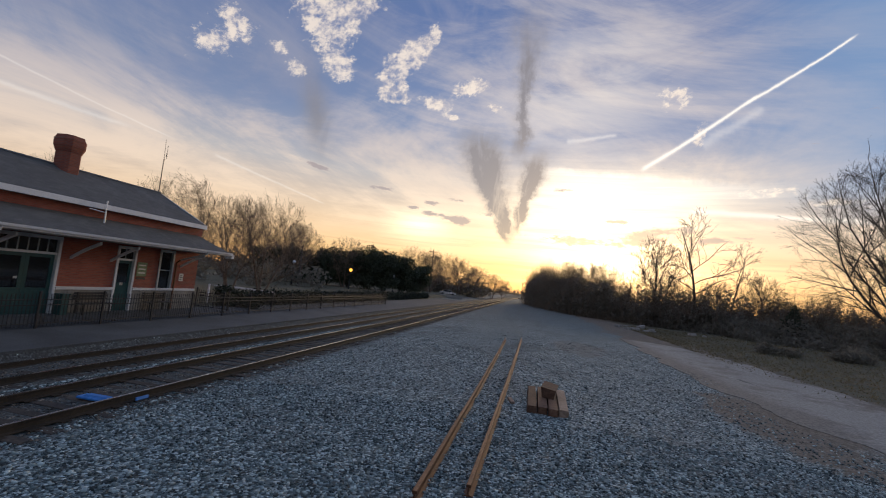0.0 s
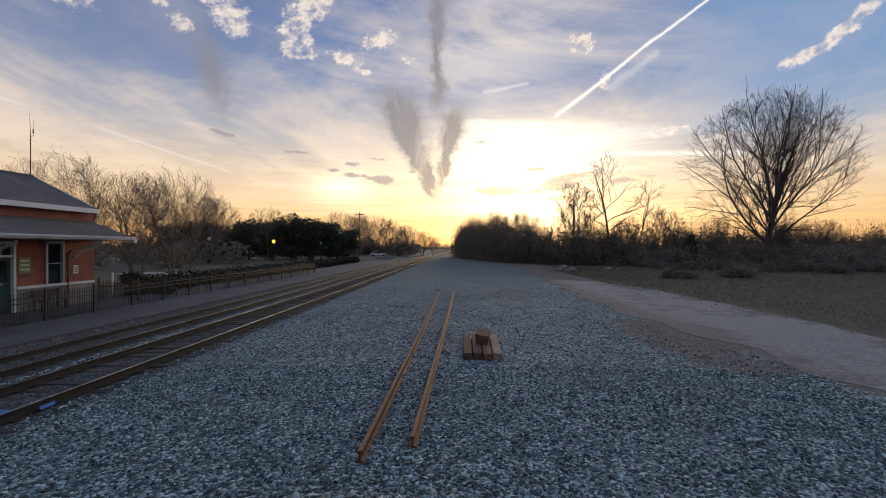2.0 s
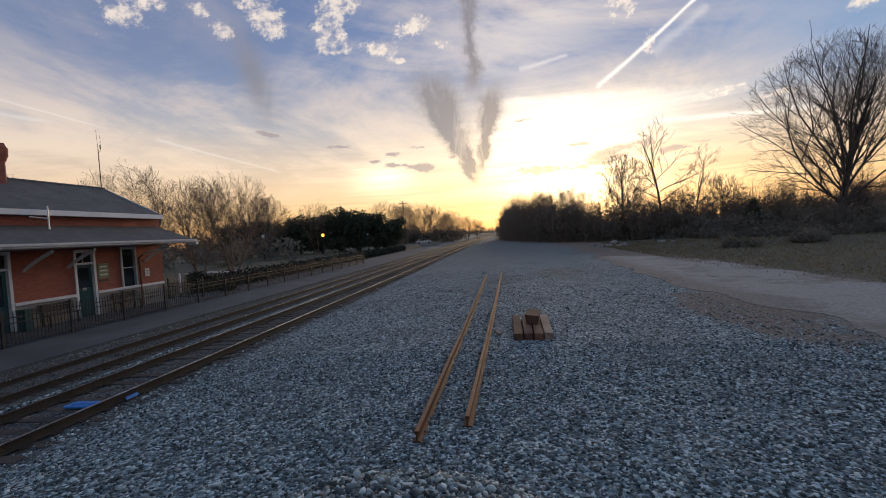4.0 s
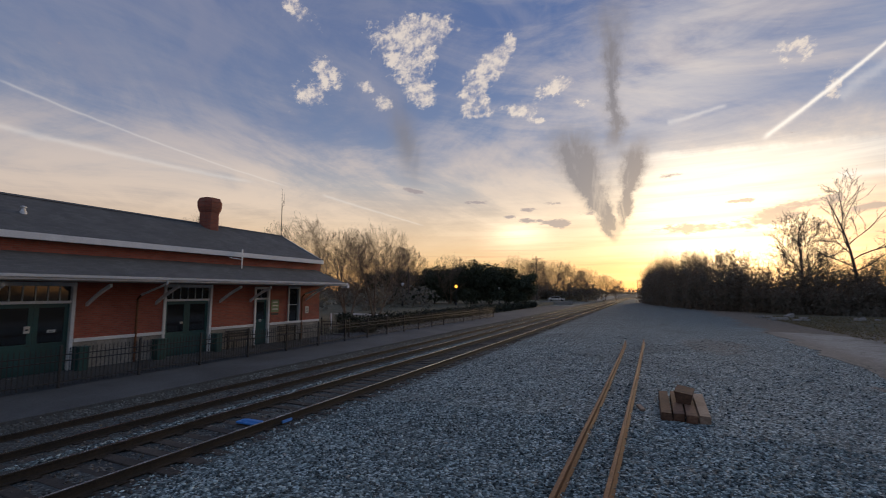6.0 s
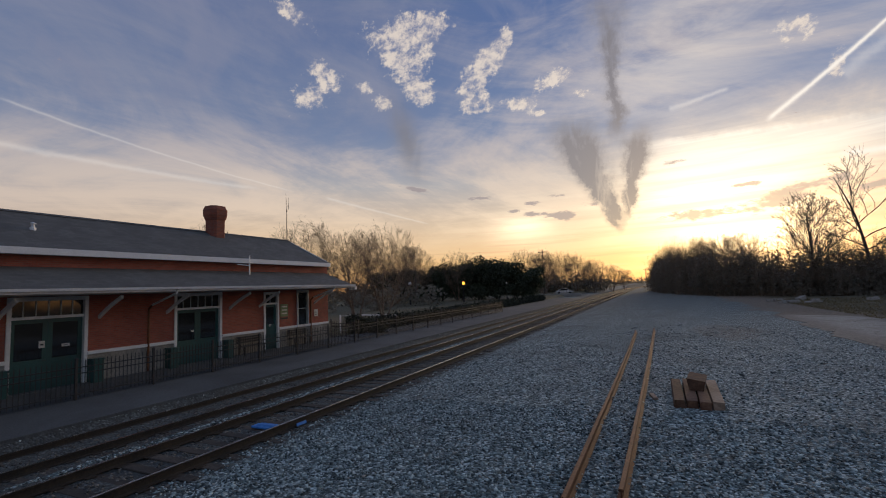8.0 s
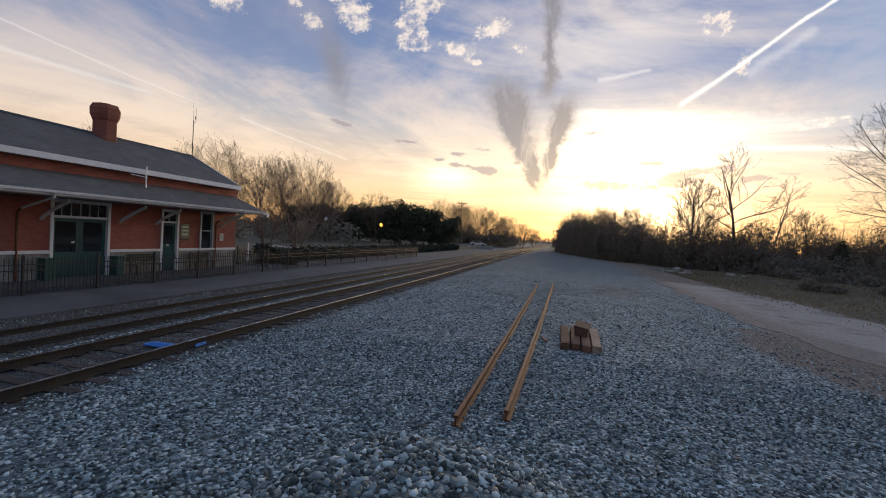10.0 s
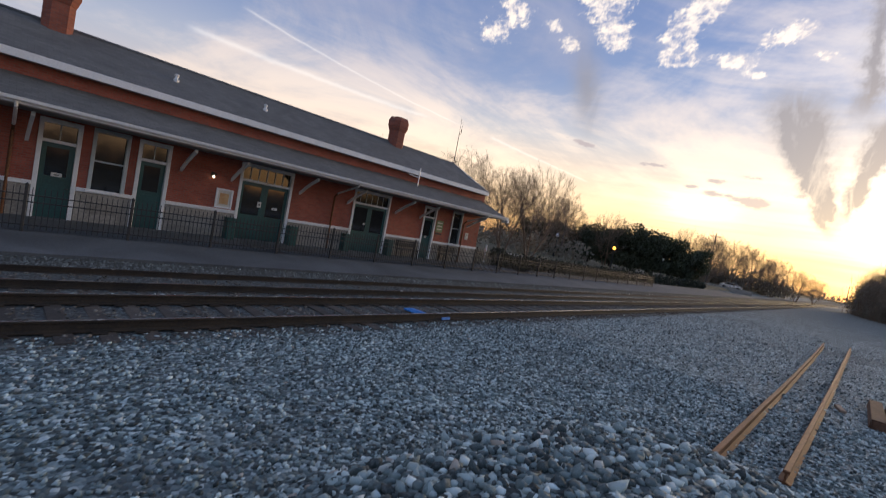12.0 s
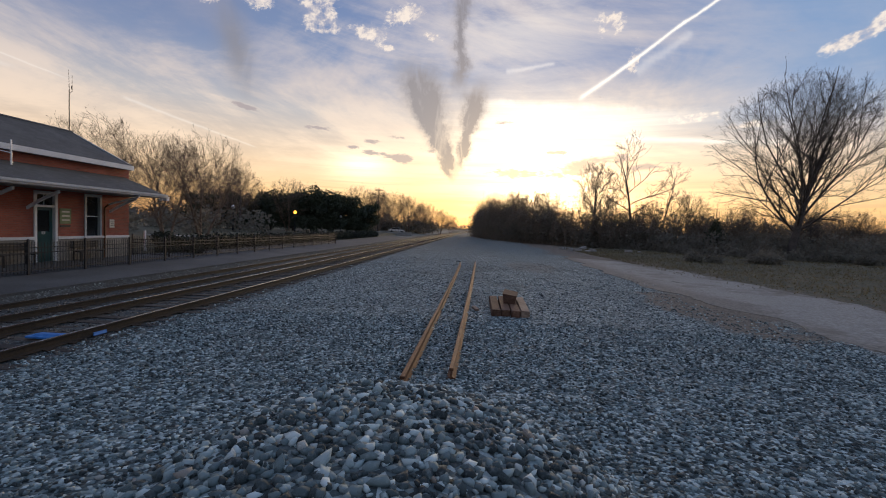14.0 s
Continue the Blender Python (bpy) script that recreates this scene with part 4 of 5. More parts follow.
# chimneys with flared caps
STACK = [(0.43, 6.2), (0.43, 7.62), (0.46, 7.68), (0.54, 7.92), (0.55, 8.24), (0.47, 8.40), (0.47, 8.44)]


def octa(cx, cy, h, z):
    k = h * 0.55
    return [(cx + p, cy + q, z) for p, q in ((-h, -k), (-k, -h), (k, -h), (h, -k), (h, k), (k, h), (-k, h), (-h, k))]


for cxc, cyc in ((-21.2, 17.25), (-21.2, 1.5)):
    b = Build()
    for (h0, z0), (h1, z1) in zip(STACK, STACK[1:]):
        b.poly(octa(cxc, cyc, h0, z0) + octa(cxc, cyc, h1, z1), [(i, (i + 1) % 8, 8 + (i + 1) % 8, 8 + i) for i in range(8)])
    b.poly(octa(cxc, cyc, 0.47, 8.44), [tuple(range(8))])
    part("chimney", b.mesh("chimney", CHIMNEY_BRICK, weld=True), None, station, "dark brick chimney with a flared cap")

for y in (5.0, 8.57):
    zr = 6.15
    part("roof_vent", Build().lathe(-19.75, y, [(0.10, zr - 0.1), (0.10, zr + 0.03), (0.06, zr + 0.05), (0.06, zr + 0.15), (0.085, zr + 0.16), (0.085, zr + 0.20), (0.03, zr + 0.23)], 10), TRIM, station, "pale metal roof vent")
mast = thing("roof_antenna", "thin dark radio antenna mast on the roof ridge", "antenna")
part("mast", Build().tube((-21.4, 22.85, 6.9), (-21.4, 22.85, 9.2), 0.028, 0.022, 6).tube((-21.4, 22.85, 9.2), (-21.4, 22.80, 10.25), 0.014, 0.007, 5), BLACK_STEEL, mast)
part("side_whip", Build().tube((-21.4, 22.87, 9.0), (-21.4, 23.02, 9.15), 0.012, 0.012, 5).tube((-21.4, 23.02, 9.15), (-21.4, 23.02, 10.0), 0.012, 0.006, 5).tube((-21.4, 23.0, 9.25), (-21.4, 23.0, 9.45), 0.03, 0.03, 6), BLACK_STEEL, mast)
tv = thing("aerial_bracket", "white pipe aerial with a side arm at the eave", "antenna")
part("upright_pipe", Build().tube((-17.75, 16.6, 4.42), (-17.75, 16.6, 5.40), 0.032, 0.03, 7), WHITE_PLASTIC, tv)
part("side_arm", Build().tube((-17.75, 15.85, 4.93), (-17.75, 16.6, 4.88), 0.022, 0.022, 6), WHITE_PLASTIC, tv)

# notices and small fixtures on the wall
nb = thing("notice_case", "white framed notice case on the brick wall", "notice board")
part("case_frame", Build().box(WALL, 6.58, 1.56, WALL + 0.05, 6.66, 2.34, 0.006).box(WALL, 7.16, 1.56, WALL + 0.05, 7.24, 2.34, 0.006).box(WALL, 6.66, 1.56, WALL + 0.05, 7.16, 1.63, 0.006).box(WALL, 6.66, 2.27, WALL + 0.05, 7.16, 2.34, 0.006), WHITE_PLASTIC, nb)
part("backing", Build().box(WALL, 6.66, 1.63, WALL + 0.02, 7.16, 2.27), PAPER, nb)
part("poster", Build().box(WALL + 0.02, 6.74, 1.72, WALL + 0.026, 7.08, 2.16), POSTER, nb)
gs = thing("wall_sign", "faded green and cream sign on the brick wall", "sign")
part("sign_board", Build().box(WALL, 19.15, 2.10, WALL + 0.03, 19.72, 2.80, 0.006), SIGN_GREEN, gs)
for k in range(3):
    part("sign_bar", Build().box(WALL + 0.03, 19.24, 2.24 + k * 0.19, WALL + 0.034, 19.63, 2.31 + k * 0.19), PAPER, gs)
part("lower_plate", Build().box(WALL, 19.18, 1.95, WALL + 0.02, 19.70, 2.05, 0.004), BLACK_STEEL, gs)
ws = thing("notice_sheet", "small white notice on the brick wall corner", "sign")
part("sheet", Build().box(WALL, 21.92, 1.93, WALL + 0.015, 22.22, 2.36, 0.003), PAPER, ws)
for k in range(3):
    part("print_bar", Build().box(WALL + 0.015, 21.98, 2.02 + k * 0.1, WALL + 0.018, 22.16, 2.05 + k * 0.1), BLACK_STEEL, ws)
for yb, zb, wid, hei in ((8.32, 1.82, 0.17, 0.24), (8.98, 1.80, 0.24, 0.10), (13.9, 1.80, 0.12, 0.09), (1.66, 1.75, 0.28, 0.12), (18.42, 1.62, 0.16, 0.13)):
    sh = thing("door_notice", "small white paper notice stuck on a green door", "notice", group="door notices")
    part("sheet", Build().box(WALL - 0.099, yb, zb, WALL - 0.094, yb + wid, zb + hei), PAPER, sh)
    part("print_bar", Build().box(WALL - 0.094, yb + wid * 0.25, zb + hei * 0.35, WALL - 0.092, yb + wid * 0.75, zb + hei * 0.6), BLACK_STEEL, sh)
wl = thing("wall_lamp", "small lit wall lamp on the brick wall", "lamp")
part("backplate", Build().box(WALL, 6.30, 2.72, WALL + 0.03, 6.44, 2.92, 0.005), BLACK_STEEL, wl)
part("hood", Build().box(WALL + 0.03, 6.28, 2.80, WALL + 0.20, 6.46, 2.88, 0.015), BLACK_STEEL, wl)
part("bulb", Build().lathe(WALL + 0.12, 6.37, [(0.02, 2.69), (0.05, 2.73), (0.05, 2.77), (0.02, 2.80)], 8), WARM_LIT, wl)
fl = thing("flood_camera", "white floodlight and camera on the canopy corner", "security camera")
part("arm", Build().box(CX - 0.5, CY1 + 0.03, CZ - 0.14, CX - 0.05, CY1 + 0.45, CZ - 0.09, 0.01), WHITE_PLASTIC, fl)
part("lamp_head", Build().box(CX - 0.36, CY1 + 0.30, CZ - 0.32, CX - 0.12, CY1 + 0.55, CZ - 0.15, 0.03), WHITE_PLASTIC, fl)
part("camera_dome", Build().lathe(CX - 0.42, CY1 + 0.25, [(0.04, CZ - 0.34), (0.10, CZ - 0.28), (0.10, CZ - 0.18), (0.05, CZ - 0.14)], 10), WHITE_PLASTIC, fl, smooth=True)

# green gate boxes beside the freight doors
for y0, y1 in ((7.05, 7.38), (9.74, 10.1), (12.62, 12.98), (15.42, 15.75)):
    g = thing("side_bin", "low dark green timber box beside the freight door", "storage box", group="green boxes")
    part("body", Build().box(WALL + 0.03, y0, 0.38, WALL + 0.42, y1, 1.20, 0.015), GREEN, g)
    part("lid", Build().box(WALL + 0.02, y0 - 0.02, 1.20, WALL + 0.45, y1 + 0.02, 1.25, 0.01), GREEN, g)
for y0 in (16.1, 19.5):
    bn = thing("platform_bench", "dark slatted bench against the station wall", "bench", group="platform benches")
    for k in range(4):
        part("seat_slat", Build().box(WALL + 0.25 + k * 0.10, y0, 0.84, WALL + 0.33 + k * 0.10, y0 + 1.5, 0.87, 0.006), BLACK_STEEL, bn)
    for k in range(3):
        part("back_slat", Build().box(WALL + 0.18, y0, 0.98 + k * 0.12, WALL + 0.21, y0 + 1.5, 1.07 + k * 0.12, 0.006), BLACK_STEEL, bn)
    for yl in (y0 + 0.12, y0 + 1.33):
        part("leg", Build().box(WALL + 0.20, yl, 0.36, WALL + 0.25, yl + 0.05, 1.32).box(WALL + 0.58, yl, 0.34, WALL + 0.63, yl + 0.05, 0.84).box(WALL + 0.25, yl, 0.80, WALL + 0.58, yl + 0.05, 0.84), BLACK_STEEL, bn)

# fence along the platform
FX = -15.98
fence = thing("platform_fence", "black steel picket fence along the platform", "fence")
PICKET = Build().box(-0.009, -0.009, 0, 0.009, 0.009, 1.14).poly([(-0.009, -0.009, 1.14), (0.009, -0.009, 1.14), (0.009, 0.009, 1.14), (-0.009, 0.009, 1.14), (0, 0, 1.19)], [(0, 1, 4), (1, 2, 4), (2, 3, 4), (3, 0, 4)]).mesh("picket", BLACK_STEEL)
POST = Build().box(-0.035, -0.035, 0, 0.035, 0.035, 1.32, 0.006).poly([(-0.045, -0.045, 1.32), (0.045, -0.045, 1.32), (0.045, 0.045, 1.32), (-0.045, 0.045, 1.32), (0, 0, 1.37)], [(0, 1, 4), (1, 2, 4), (2, 3, 4), (3, 0, 4), (3, 2, 1, 0)]).mesh("post", BLACK_STEEL)
post_ys = [-1.4 + 2.43 * k for k in range(23)]
for k, y in enumerate(post_ys):
    ob = new("post", POST)
    ob.parent = fence
    ob.location = (FX, y, 0.215)
    if k + 1 < len(post_ys):
        for z in (0.42, 1.06, 1.25):
            part("fence_rail", Build().box(FX - 0.016, y + 0.035, z - 0.016, FX + 0.016, y + 2.395, z + 0.016), BLACK_STEEL, fence)
        for j in range(1, 19):
            ob = new("picket", PICKET)
            ob.parent = fence
            ob.location = (FX, y + 2.43 * j / 19, 0.30)
side_fence = thing("corner_fence", "black steel fence turning back beside the station", "fence")
for k in range(14):
    ob = new("picket", PICKET)
    ob.parent = side_fence
    ob.location = (-17.0 - k * 0.16, 24.6, 0.25)
for z in (0.42, 1.06, 1.25):
    part("fence_rail", Build().box(-19.2, 24.585, z - 0.016, -16.9, 24.615, z + 0.016), BLACK_STEEL, side_fence)
for x in (-16.95, -19.2):
    ob = new("post", POST)
    ob.parent = side_fence
    ob.location = (x, 24.6, 0.21)
wp = thing("marker_post", "short white marker post beside the station", "post")
part("shaft", Build().box(-19.55, 25.9, 0.2, -19.45, 26.0, 1.75, 0.01), WHITE_PLASTIC, wp)


# ---- trees ----
def grow(seed, height, wide, trunk_r, fork=0.2, limbs=10, kids=(6, 5, 4), stems=1, lean=0.0, wiggle=0.12, lift=0.10, low=0.0, thin=0.010, gaps=0.0, splay=0.30, rise0=26, qmax=0.92, stout=0.6):
    """Bare tree: tapered limbs that divide again and again until they fill a rounded crown of the given height and half-width."""
    r = random.Random(seed)
    V, F = [], []
    mid = Vector((lean * height * 0.5, 0, height * (0.56 + low)))
    half = Vector((wide, wide, height * (0.44 - low)))

    def room(p, d):
        """Distance from p along d to the crown's edge."""
        q = Vector([(p[k] - mid[k]) / half[k] for k in range(3)])
        e = Vector([d[k] / half[k] for k in range(3)])
        a, b2, c = e.dot(e), q.dot(e), q.dot(q) - 1
        disc = b2 * b2 - a * c
        return max((-b2 + math.sqrt(disc)) / a, 0.0) if disc > 0 else 0.0

    def limb(p, d, length, r0, r1, segs, sides, bendy, rise):
        pts, dirs = [p.copy()], [d.copy()]
        for _ in range(segs):
            d = (d + Vector((r.gauss(0, bendy), r.gauss(0, bendy), r.gauss(0, bendy * 0.6) + rise))).normalized()
            p = p + d * (length / segs)
            pts.append(p.copy())
            dirs.append(d.copy())
        base = len(V)
        for k, (q, e) in enumerate(zip(pts, dirs)):
            rad = r0 + (r1 - r0) * k / segs
            u = e.orthogonal().normalized()
            w = e.cross(u)
            for j in range(sides):
                a = 2 * math.pi * j / sides
                V.append(q + (u * math.cos(a) + w * math.sin(a)) * rad)
        for k in range(segs):
            for j in range(sides):
                a, b2 = base + k * sides + j, base + k * sides + (j + 1) % sides
                F.append((a, b2, b2 + sides))
                F.append((a, b2 + sides, a + sides))
        return pts, dirs

    def split(pts, dirs, length, rad, level):
        if level >= len(kids):
            return
        n = kids[level]
        for k in range(n):
            if r.random() < gaps:
                continue
            q = 0.12 + 0.88 * (k + r.random()) / n
            idx = min(int(q * (len(pts) - 1)), len(pts) - 2)
            p, d = pts[idx].lerp(pts[idx + 1], q * (len(pts) - 1) - idx), dirs[idx]
            side = Vector((r.gauss(0, 1), r.gauss(0, 1), r.gauss(0, 0.8)))
            side = (side - d * side.dot(d)).normalized()
            ang = r.uniform(0.35, 0.85)
            nd = (d * math.cos(ang) + side * math.sin(ang) + Vector((0, 0, lift))).normalized()
            space_left = room(p, nd)
            ln = min(space_left * r.uniform(0.6, 1.25) + 0.02 * height * r.random(), length * r.uniform(0.35, 0.70))
            if space_left < 0.03 * height and r.random() < 0.6:
                continue
            ln = max(ln, length * 0.16)
            rr = max(rad * (1 - 0.62 * q) * 0.6, thin)
            ps, ds = limb(p, nd, ln, rr, max(rr * 0.35, thin * 0.6), (5, 3, 2, 2)[min(level, 3)], (4, 3, 3, 3)[min(level, 3)], wiggle, lift * 0.5)
            split(ps, ds, ln, rr, level + 1)

    for s in range(stems):
        ang = 2 * math.pi * s / max(stems, 1) + r.random()
        tilt = splay if stems > 1 else 0.0
        d = Vector((math.cos(ang) * tilt + lean, math.sin(ang) * tilt, 1)).normalized()
        start = Vector((0.12 * math.cos(ang) * (stems > 1), 0.12 * math.sin(ang) * (stems > 1), -0.3))
        ps, ds = limb(start, d, height * 0.80, trunk_r, trunk_r * 0.16, 9, 7, 0.05, 0.02)
        for k in range(limbs):
            q = fork + (qmax - fork) * ((k + r.random() * 0.7) / limbs) ** 1.15
            idx = min(int(q * 9), 8)
            p = ps[idx].lerp(ps[idx + 1], q * 9 - idx)
            turn = 2.4 * k + r.uniform(-0.4, 0.4) + ang
            elev = radians(rise0 + (80 - rise0) * (q - fork) / (qmax - fork) + r.uniform(-10, 10))
            nd = Vector((math.cos(turn) * math.cos(elev), math.sin(turn) * math.cos(elev), math.sin(elev)))
            ln = max(room(p, nd) * (r.uniform(0.74, 1.08) if k % 3 else r.uniform(0.5, 0.8)), height * 0.12)
            rr = trunk_r * (1 - 0.84 * q) * stout * r.uniform(0.85, 1.1)
            p2, d2 = limb(p, nd, ln, rr, max(rr * 0.16, thin), 7, 5, wiggle, lift)
            split(p2, d2, ln, rr, 0)
    return [v[:] for v in V], F


def tree(name, label, at, mesh_parts, turn=0.0, size=1.0, group=""):
    ob = thing(name, label, "tree", group=group, at=at)
    ob.rotation_euler = (0, 0, turn)
    ob.scale = (size, size, size)
    for nm, me in mesh_parts:
        part(nm, me, None, ob)
    return ob


def bare(seed, mat, **kw):
    """Trunk and crown of a bare tree as two meshes: the thick wood and the fine."""
    v, f = grow(seed, **kw)
    v, f = np.array(v), np.array(f)
    size = np.linalg.norm(v[f[:, 0]] - v[f[:, 1]], axis=1)
    stout = (size > kw["trunk_r"] * 0.28)
    return [("trunk", quick_mesh("trunk", v, f[stout], mat)), ("crown", quick_mesh("crown", v, f[~stout], mat))]


def on_ground(x, y, dz=0.0):
    return (x, y, ground_z(x, y) + dz)


# great spreading tree at the field's edge
tree("oak_tree", "tall bare spreading oak against the sky", on_ground(43.5, 64.0, -0.2), bare(23, BARK, height=25.2, wide=11.2, trunk_r=0.55, fork=0.18, limbs=19, kids=(7, 6, 5, 3), thin=0.010, lift=0.035, wiggle=0.085, low=0.0, rise0=33, qmax=0.52, stout=0.44))
# ragged taller tree and its neighbours over the thicket
tree("ragged_tree", "sparse crooked bare tree rising from the thicket", on_ground(27.6, 79, -0.2), bare(34, BARK, height=20.5, wide=5.6, trunk_r=0.30, fork=0.38, limbs=9, kids=(5, 4, 3), thin=0.022, wiggle=0.22, gaps=0.12, lift=0.05, rise0=30, qmax=0.8))
tree("ragged_tree", "leaning bare tree rising from the thicket", on_ground(32.6, 82, -0.2), bare(35, BARK, height=16.0, wide=4.8, trunk_r=0.22, fork=0.32, limbs=8, kids=(5, 4, 3), thin=0.02, wiggle=0.20, lean=0.26, gaps=0.12, lift=0.05))
ROUND = bare(36, BARK, height=12.0, wide=4.6, trunk_r=0.20, fork=0.14, limbs=20, kids=(7, 5, 4), thin=0.015, lift=0.03, rise0=22, qmax=0.7, stout=0.42)
tree("bare_tree", "rounded fine-twigged bare tree in the thicket", on_ground(21.5, 82, -0.2), ROUND, 0.4, 1.26)
for k, (x, y, s, lab) in enumerate(((48, 84, 0.72, "small bare tree in the thicket"), (56, 78, 0.66, "small bare tree at the field edge"), (15.5, 92, 0.92, "small bare tree in the sunlit thicket"), (9.5, 105, 0.98, "small bare tree at the end of the thicket"),
                                    (25, 88, 0.85, "small bare tree deep in the thicket"), (31, 80, 0.72, "twiggy bare tree in the thicket"), (37.5, 80, 0.85, "twiggy bare tree beside the oak"), (68, 84, 0.72, "bare tree beyond the field"), (12.5, 97, 0.95, "bare tree in the sunset glow"))):
    tree("bare_tree", lab, on_ground(x, y, -0.2), ROUND, 1.1 + 1.7 * k, s)

# trees behind the station and along the park
CRAPE = bare(41, BARK_TAN, height=7.2, wide=3.3, trunk_r=0.09, fork=0.24, limbs=10, kids=(7, 5, 3), stems=3, thin=0.006, lift=0.05, low=0.02, splay=0.30, rise0=24, qmax=0.72, stout=0.5)
MYRTLE = bare(42, BARK_TAN, height=7.6, wide=3.5, trunk_r=0.09, fork=0.22, limbs=10, kids=(7, 5, 3), stems=3, thin=0.006, lift=0.05, low=0.02, splay=0.34, rise0=24, qmax=0.72, stout=0.5)
for x, y, s, k, lab in ((-22.2, 31.5, 1.1, 0, "bare multi-stemmed tree beside the station"), (-20.8, 33.5, 1.12, 1, "bare multi-stemmed tree beside the path"), (-31.0, 35.5, 1.32, 1, "bare vase-shaped tree behind the station"),
                        (-44, 33, 1.38, 1, "bare tree peeping over the station ridge"), (-38.5, 70, 1.45, 0, "fine bare tree behind the park lamps"), (-42.5, 72, 1.5, 1, "fine bare tree behind the park"), (-33.0, 78, 1.25, 1, "fine bare tree among the evergreens")):
    tree("park_tree", lab, on_ground(x, y, -0.1), (CRAPE, MYRTLE)[k], x * 1.3, s, "park trees")
for k, (x, y, s) in enumerate(((-29, 128, 1.35), (-24, 134, 1.35), (-21, 142, 1.35), (-17, 152, 1.2), (-13, 170, 1.15), (-33, 124, 1.4), (-10, 190, 1.0), (-26, 120, 1.3), (-19, 160, 1.3))):
    tree("distant_tree", "bare tree in the distance beside the railway", on_ground(x, y, -0.1), (CRAPE, MYRTLE)[k % 2], k * 1.3, s * 1.2, "distant trees")


def leaf_cloud(seed, blobs, count, size, mat, name="crown"):
    """Small crossed leaf sprays scattered through and over uneven clumps."""
    g = np.random.default_rng(seed)
    vs, fs = [], []
    vol = np.array([a * b * c for *_, a, b, c in blobs], float) ** 0.67
    for (x, y, z, a, b, c), w in zip(blobs, vol / vol.sum()):
        n = int(count * w)
        d = g.normal(size=(n, 3))
        d /= np.linalg.norm(d, axis=1)[:, None]
        rr = g.random(n)[:, None] ** 0.35 * (1 + 0.16 * np.sin(5 * d[:, :1] + 3 * x) * np.cos(4 * d[:, 1:2] + y) + 0.12 * g.normal(size=(n, 1)))
        p = np.array([x, y, z]) + d * rr * np.array([a, b, c])
        s = size * g.uniform(0.6, 1.5, (n, 1))
        u = g.normal(size=(n, 3))
        u /= np.linalg.norm(u, axis=1)[:, None]
        w2 = np.cross(u, g.normal(size=(n, 3)))
        w2 /= np.linalg.norm(w2, axis=1)[:, None]
        quad = np.stack([p - u * s, p + w2 * s * 0.55, p + u * s, p - w2 * s * 0.55], 1)
        vs.append(quad.reshape(-1, 3))
    vs = np.concatenate(vs)
    return quick_mesh(name, vs, np.arange(len(vs)).reshape(-1, 4), mat)


# evergreen group in the park
EV = []
for k in range(3):
    r4 = random.Random(60 + k)
    blobs = [(r4.uniform(-2.3, 2.3), r4.uniform(-2.3, 2.3), r4.uniform(1.3, 6.6), r4.uniform(1.1, 1.9), r4.uniform(1.1, 1.9), r4.uniform(0.9, 1.5)) for _ in range(26)]
    v, f = grow(70 + k, height=5.5, wide=2.6, trunk_r=0.15, fork=0.3, limbs=6, kids=(4,), stems=3)
    EV.append([("trunk", quick_mesh("trunk", v, f, BARK)), ("crown", leaf_cloud(80 + k, blobs, 9500, 0.17, EVERGREEN))])
for k, (x, y, s) in enumerate(((-41, 74, 0.9), (-36.5, 78, 1.02), (-33.0, 80, 1.0), (-30.0, 82, 1.12), (-27.2, 84, 1.12), (-24.8, 88, 1.02), (-44, 70, 0.85), (-38.8, 79, 0.95), (-22.6, 92, 0.85))):
    tree("evergreen_tree", "dark dense evergreen tree in the park", on_ground(x, y, -0.1), EV[k % 3], k * 0.9, s, "evergreens")

# background woods behind the park, and the dark mass behind the station's far end
blobs = []
r5 = random.Random(9)
for k in range(70):
    a = k / 69
    x, y = -75 + 58 * a + r5.uniform(-4, 4), 92 + 70 * a + r5.uniform(-8, 8)
    h = r5.uniform(2.0, 4.0)
    blobs.append((x, y, h * 0.75 + 0.6, r5.uniform(2.4, 4.2), r5.uniform(2.4, 4.0), h))
for k in range(26):
    blobs.append((-30 - r5.random() * 30, 44 + r5.random() * 22, 1.7 + r5.random(), r5.uniform(1.6, 2.8), r5.uniform(1.6, 2.8), r5.uniform(1.4, 2.2)))
thing("far_woods", "dark tangled woods behind the park", "woods", kind="stuff", data=leaf_cloud(91, blobs, 26000, 0.32, THICKET_LEAF, "far_woods"))

blobs = []
for k in range(150):
    a = radians(-55 + 110 * k / 149)
    d = 520 + r5.uniform(-60, 60)
    blobs.append((d * math.sin(a), d * math.cos(a), 2.5, r5.uniform(7, 12), 8, r5.uniform(3.5, 7.5)))
thing("horizon_woods", "far wooded horizon under the sunset", "woods", kind="stuff", data=leaf_cloud(93, blobs, 12000, 1.1, THICKET_LEAF, "horizon_woods"))

blobs = []
for k in range(120):
    a = radians(62 + 200 * k / 119)
    d = 95 + r5.uniform(-8, 14)
    blobs.append((d * math.sin(a), d * math.cos(a), 3.4, r5.uniform(3.0, 5.0), r5.uniform(3.0, 5.0), r5.uniform(3.5, 6.5)))
thing("side_woods", "winter woods closing the lot behind and beside", "woods", kind="stuff", data=leaf_cloud(94, blobs, 22000, 0.55, THICKET_LEAF, "side_woods"))

# thicket along the right of the gravel
blobs = []
r6 = random.Random(14)
line = [(1.2, 138), (3.6, 118), (6.8, 100), (10.5, 88), (17.5, 77), (26, 74), (38, 75), (52, 79), (70, 82), (95, 84), (130, 86)]
twv, twf = [], []


